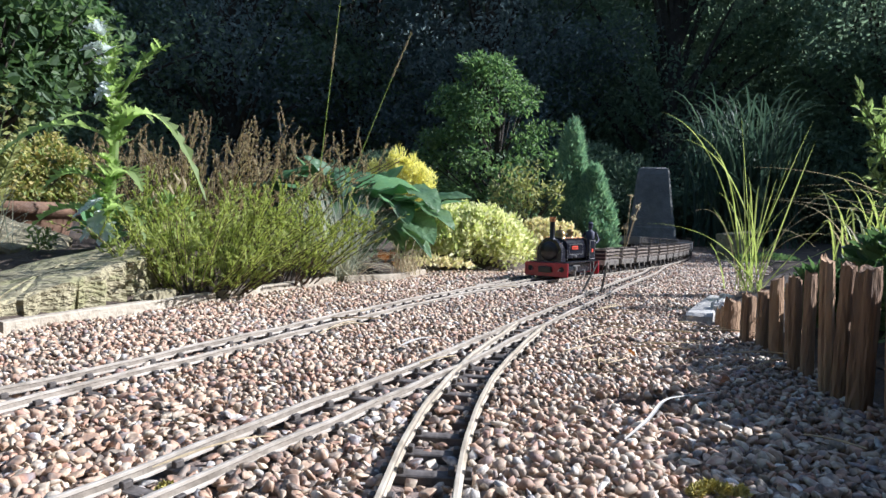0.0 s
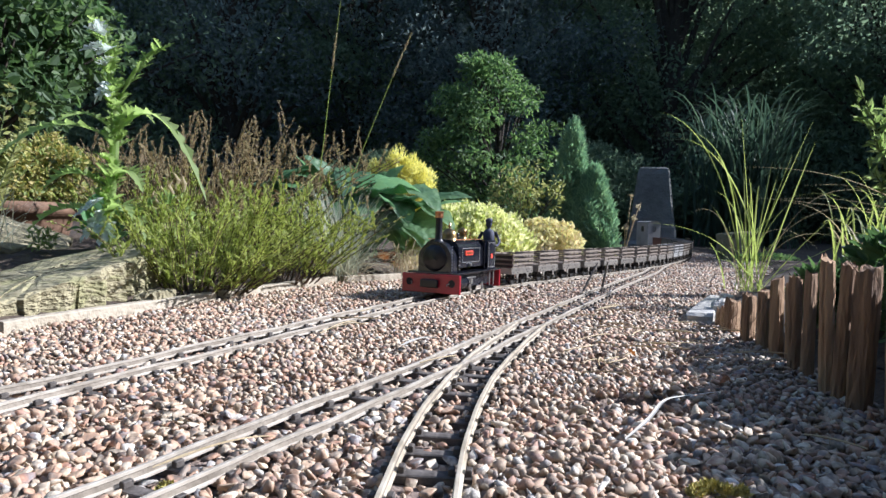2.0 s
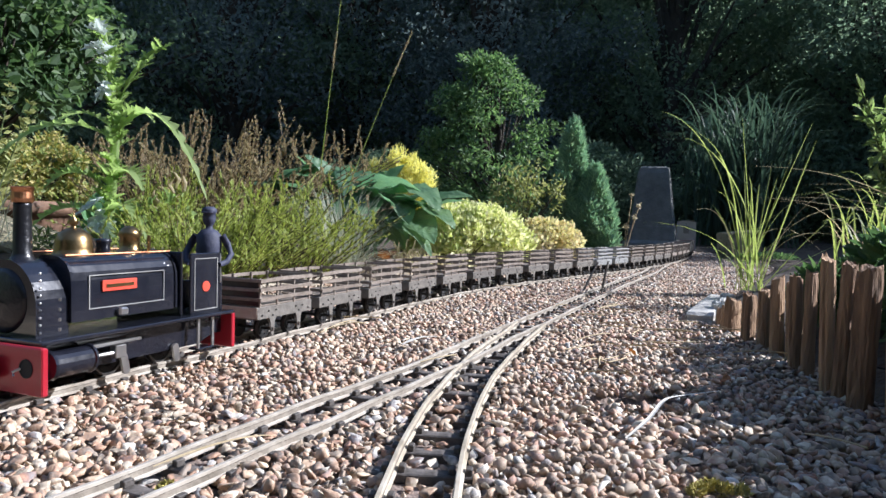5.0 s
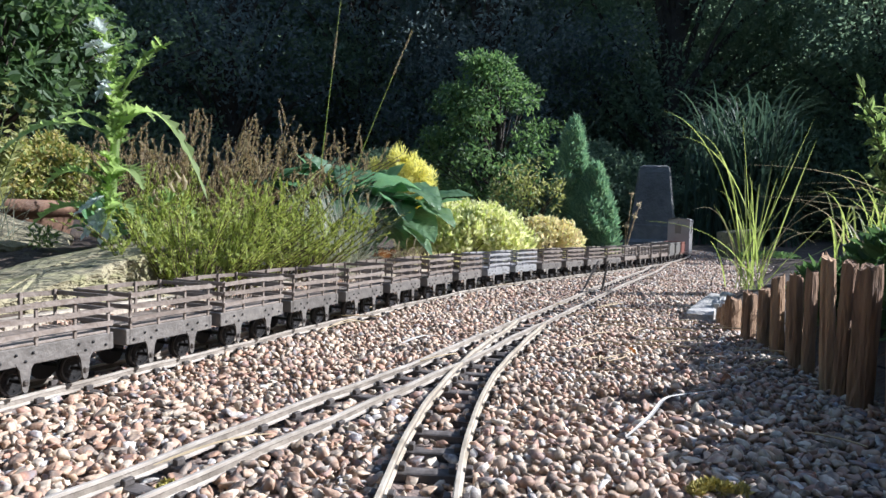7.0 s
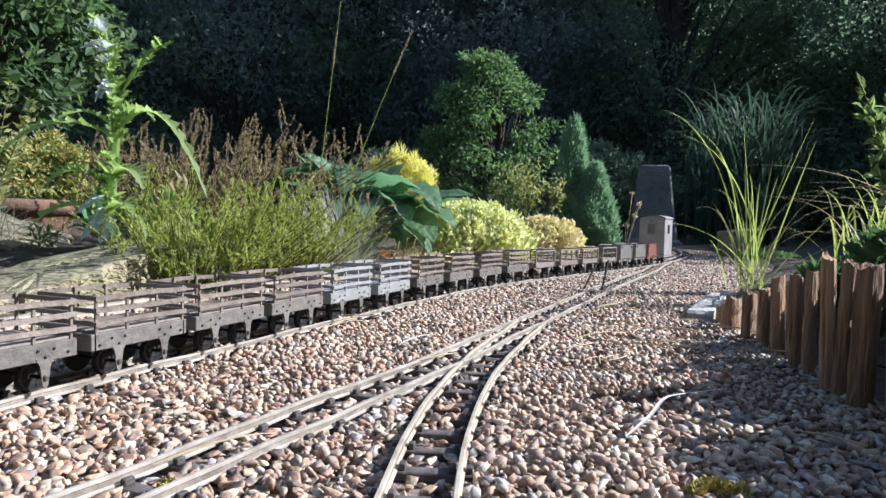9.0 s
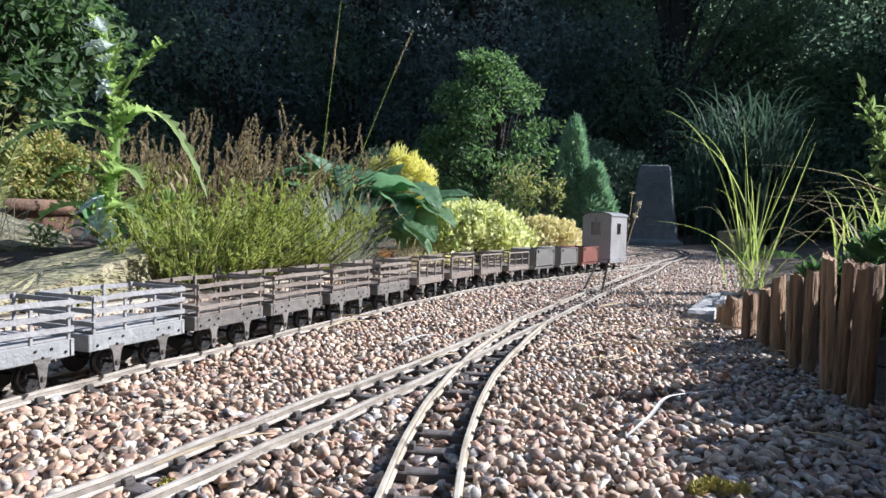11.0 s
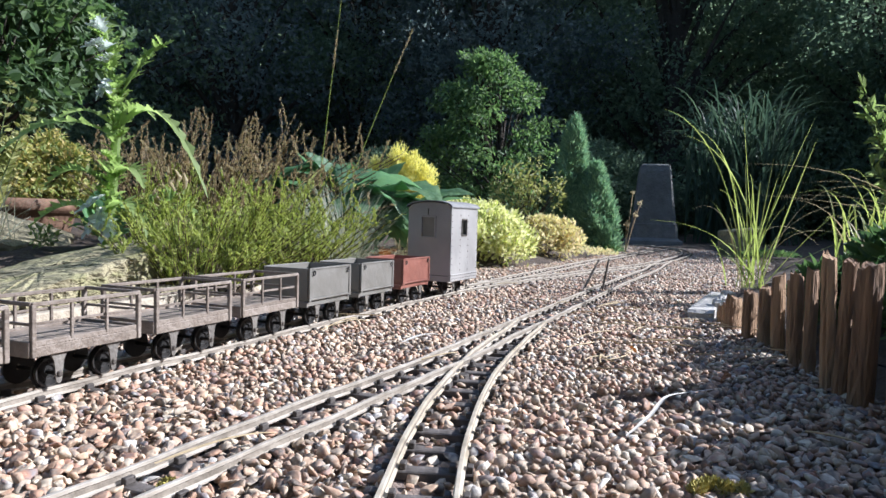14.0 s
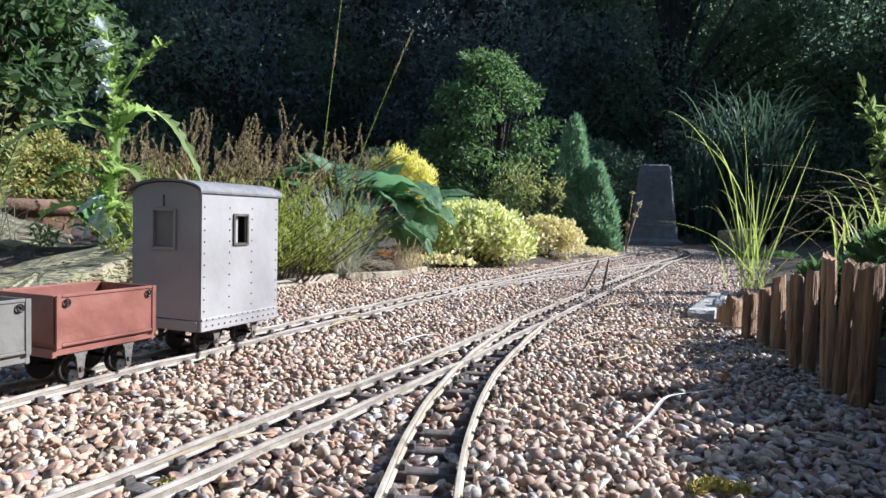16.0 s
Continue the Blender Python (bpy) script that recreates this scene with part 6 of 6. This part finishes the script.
def unseen_hedge(label, way, far, a0, a1, high, seed):
    """A leafy hedge added out of view along one side to block light; way: the axis that it stands square to."""
    rs = np.random.default_rng(seed)
    aa, zz = np.arange(a0, a1 + .01, .25), np.arange(-.2, high + .01, .25)
    A, Z = np.meshgrid(aa, zz)
    D = far + .15 * np.sin(A * 2.3) * np.sin(Z * 2.1) + rs.normal(0, .07, A.shape)
    out = D + (.8 if far > 0 else -.8)
    put = (lambda d, a, z: np.stack([d, a, z], -1)) if way == "x" else (lambda d, a, z: np.stack([a, d, z], -1))
    k = np.arange((len(zz) - 1) * (len(aa) - 1))
    i0 = (k // (len(aa) - 1)) * len(aa) + k % (len(aa) - 1)
    fq = np.stack([i0, i0 + 1, i0 + 1 + len(aa), i0 + len(aa)], 1)
    g = Geo().add(np.concatenate([put(D, A, Z).reshape(-1, 3), put(out, A, Z).reshape(-1, 3)]), np.concatenate([fq, fq + A.size]))
    tl = np.arange(len(aa) - 1) + (len(zz) - 1) * len(aa)
    g.f.append(np.stack([tl, tl + 1, tl + 1 + A.size, tl + A.size], 1))
    th = empty("hedge", label, "hedge")
    part("hedge_core", g, M_DEEPLEAF, th)
    n = 7000
    a, z = rs.uniform(a0, a1, n), rs.uniform(0, high, n)
    d = far + .15 * np.sin(a * 2.3) * np.sin(z * 2.1) + rs.random(n) * (-.3 if far > 0 else .3)
    gl = Geo().leaves(put(d, a, z), unit(n), unit(n), rs.uniform(.08, .16, n), rs.uniform(.04, .08, n), plain_under=.3)
    tagged(part("hedge_leaves", gl, L_BACK, th), kind="stuff")


# added hedges outside the view; their heights set sky fill and far shade
unseen_hedge("clipped dark green hedge, unseen, added to block light on the sunny side", "x", 5.2, -6, 2.2, 2.7, 61)
unseen_hedge("taller dark green hedge, unseen, added to shade the far corner", "x", 5.2, 1.9, 7, 2.75, 64)
unseen_hedge("tall dark green hedge, unseen, added to block sky on the shady side", "x", -7.5, -6, 7, 3.2, 62)
unseen_hedge("tall dark green hedge, unseen, added to block sky behind the viewpoint", "y", -4.6, -8, 6, 3.5, 63)

# ---------- pebbles ----------


def pebble_shapes(sub, count):
    out = []
    bm = bmesh.new()
    bmesh.ops.create_icosphere(bm, subdivisions=sub, radius=1)
    base = np.array([v.co[:] for v in bm.verts])
    faces = np.array([[v.index for v in f.verts] for f in bm.faces])
    bm.free()
    for q in range(count):
        v = base.copy()
        for _ in range(10):
            d = unit(1)[0]
            lim = rng.uniform(.26, .66)
            over = np.maximum(0, v @ d - lim)
            v -= over[:, None] * d * .95
        v *= 1 + rng.normal(0, .03, (len(v), 1))
        v *= np.array([rng.uniform(.95, 1.6), rng.uniform(.75, 1.2), rng.uniform(.48, .90)]) * 1.12
        out.append(v)
    return out, faces


def turns(n):
    """Chance turns, mostly about the upright axis."""
    a, b, c = rng.uniform(0, 2 * np.pi, n), rng.normal(0, .45, n), rng.normal(0, .45, n)
    ca, sa, cb, sb, cc, sc = np.cos(a), np.sin(a), np.cos(b), np.sin(b), np.cos(c), np.sin(c)
    z = np.zeros(n)
    o = np.ones(n)
    rz = np.stack([ca, -sa, z, sa, ca, z, z, z, o], -1).reshape(n, 3, 3)
    rx = np.stack([o, z, z, z, cb, -sb, z, sb, cb], -1).reshape(n, 3, 3)
    ry = np.stack([cc, z, sc, z, o, z, -sc, z, cc], -1).reshape(n, 3, 3)
    return rz @ rx @ ry


rails_xy = np.concatenate([r for r in ALL_RAILS])
cell = {}
for p in rails_xy:
    cell.setdefault((int(p[0] // .02), int(p[1] // .02)), []).append(p)
cell = {c: np.array(p) for c, p in cell.items()}


def rail_gap(x, y):
    d = np.full(len(x), .05)
    for i, (a, b) in enumerate(zip(x, y)):
        ca, cb = int(a // .02), int(b // .02)
        for u in (-1, 0, 1):
            for w in (-1, 0, 1):
                p = cell.get((ca + u, cb + w))
                if p is not None:
                    d[i] = min(d[i], np.min(np.hypot(p[:, 0] - a, p[:, 1] - b)))
    return d


def mid_gap(line, x, y):
    d = np.full(len(x), 9.0)
    for p in line[::3]:
        d = np.minimum(d, np.hypot(x - p[0], y - p[1]))
    return d


def field(y0, y1, step, lo, hi, layers, sub, shapes):
    """Pebbles between two distances, two layers deep, kept off the rails."""
    X, Y, R, Z = [], [], [], []
    for layer in range(layers):
        gx_, gy_ = np.meshgrid(np.arange(-.75, 1.32, step), np.arange(y0, y1, step))
        x = gx_.ravel() + rng.uniform(-.5, .5, gx_.size) * step + layer * step * .5
        y = gy_.ravel() + rng.uniform(-.5, .5, gx_.size) * step + layer * step * .5
        ok = inside(GRAVEL, x, y) & (np.abs(x - .05 * y) < .13 + .72 * np.maximum(y, .05))
        x, y = x[ok], y[ok]
        r = np.exp(rng.uniform(math.log(lo), math.log(hi), len(x)))
        gap = rail_gap(x, y)
        ok = pit_depth(x, y) < .06
        x, y, r, gap = x[ok], y[ok], r[ok], gap[ok]
        ok = gap > np.minimum(r * .9, .0028) + .0014
        x, y, r, gap = x[ok], y[ok], r[ok], gap[ok]
        r = np.minimum(r, np.maximum(lo * .7, (gap - .0010) * .95))
        between = np.minimum(np.minimum(mid_gap(MAIN[:760], x, y), mid_gap(STRAIGHT, x, y)), np.minimum(mid_gap(CURVE, x, y), mid_gap(REAR, x, y))) < G2
        thin = mid_gap(CURVE, x, y) < G2
        ok = ~(thin & (rng.random(len(x)) < .5)) & ~(between & (rng.random(len(x)) < .12))
        x, y, r, between = x[ok], y[ok], r[ok], between[ok]
        z = -.0112 + r * .45 + layer * .0032 - np.where(between, .0018, 0) - .03 * pit_depth(x, y)
        z += .0018 * np.sin(x * 41 + 2) * np.sin(y * 33)
        X.append(x), Y.append(y), R.append(r), Z.append(z)
    return np.concatenate(X), np.concatenate(Y), np.concatenate(R), np.concatenate(Z)


def heap(x, y, r, z, shapes, faces, name):
    g = Geo()
    rot = turns(len(x))
    kind = rng.integers(0, len(shapes), len(x))
    for q, s in enumerate(shapes):
        m = kind == q
        v = np.einsum("nij,vj->nvi", rot[m], s) * r[m][:, None, None] + np.stack([x[m], y[m], z[m]], -1)[:, None]
        f = (faces[None] + (np.arange(m.sum()) * len(s))[:, None, None]).reshape(-1, 3)
        g.add(v, f)
    ob = part(name, g, M_PEB, gravel_bed, smooth=True)
    return tagged(ob, kind="stuff")


near_shapes, near_faces = pebble_shapes(2, 14)
far_shapes, far_faces = pebble_shapes(1, 10)
x, y, r, z = field(.2, .44, .0058, .0021, .0050, 2, 2, near_shapes)
single = np.where((y > .262) & (y < .40) & (np.abs(x - .06) < .06) & (z > -.007))[0][:300]
rest = np.setdiff1d(np.arange(len(x)), single)
heap(x[rest], y[rest], r[rest], z[rest], near_shapes, near_faces, "pebbles_near")
x2, y2, r2, z2 = field(.44, 1.15, .0062, .0023, .0050, 2, 1, far_shapes)
heap(x2, y2, r2, z2, far_shapes, far_faces, "pebbles_middle")
x2, y2, r2, z2 = field(1.15, 2.2, .0078, .0030, .0054, 2, 1, far_shapes)
heap(x2, y2, r2, z2, far_shapes, far_faces, "pebbles_far")
x2, y2, r2, z2 = field(2.2, 3.7, .0095, .0042, .0066, 1, 1, far_shapes)
heap(x2, y2, r2, z2, far_shapes, far_faces, "pebbles_farthest")
single_mesh = []
small_shapes, small_faces = pebble_shapes(1, 12)
for s in small_shapes:
    g = Geo().add(s, small_faces)
    me = g.mesh("pebble", True)
    me.materials.append(M_PEB_ONE)
    single_mesh.append(me)
for i in single:
    pb = part("pebble", single_mesh[random.randrange(12)], M_PEB_ONE, gravel_bed)
    pb.matrix_basis = pose(x[i], y[i], z[i], random.gauss(0, 25), random.gauss(0, 25), random.uniform(0, 360)) @ Matrix.Diagonal((r[i], r[i], r[i], 1))


# ---------- what moves ----------
def motions():
    times = [round(q * .2, 3) for q in range(81)]
    for ob, back in train:
        rows = []
        for t in times:
            (x, y), head = on_track(plan_at(front_at(t) + back), .02)
            m = pose(x, y, 0, 0, 0, -math.degrees(head))
            if ob is figure:
                m = m @ pose(.021, .0800, .008, 0, 0, 25)
            rows.append((t, m))
        walk(ob, rows)
    fine = [q / FPS for q in range(16 * FPS + 1)]
    run = [front_at(t) for t in fine]
    for ob, back in train:
        for wh in ob.children:
            if wh.name.startswith(("wheelset", "driving_wheels")):
                c = wh.matrix_basis.translation.copy()
                walk(wh, [(t, pose(c.x, c.y, c.z, math.degrees((run[0] - s) / c.z))) for t, s in zip(fine, run)])


motions()
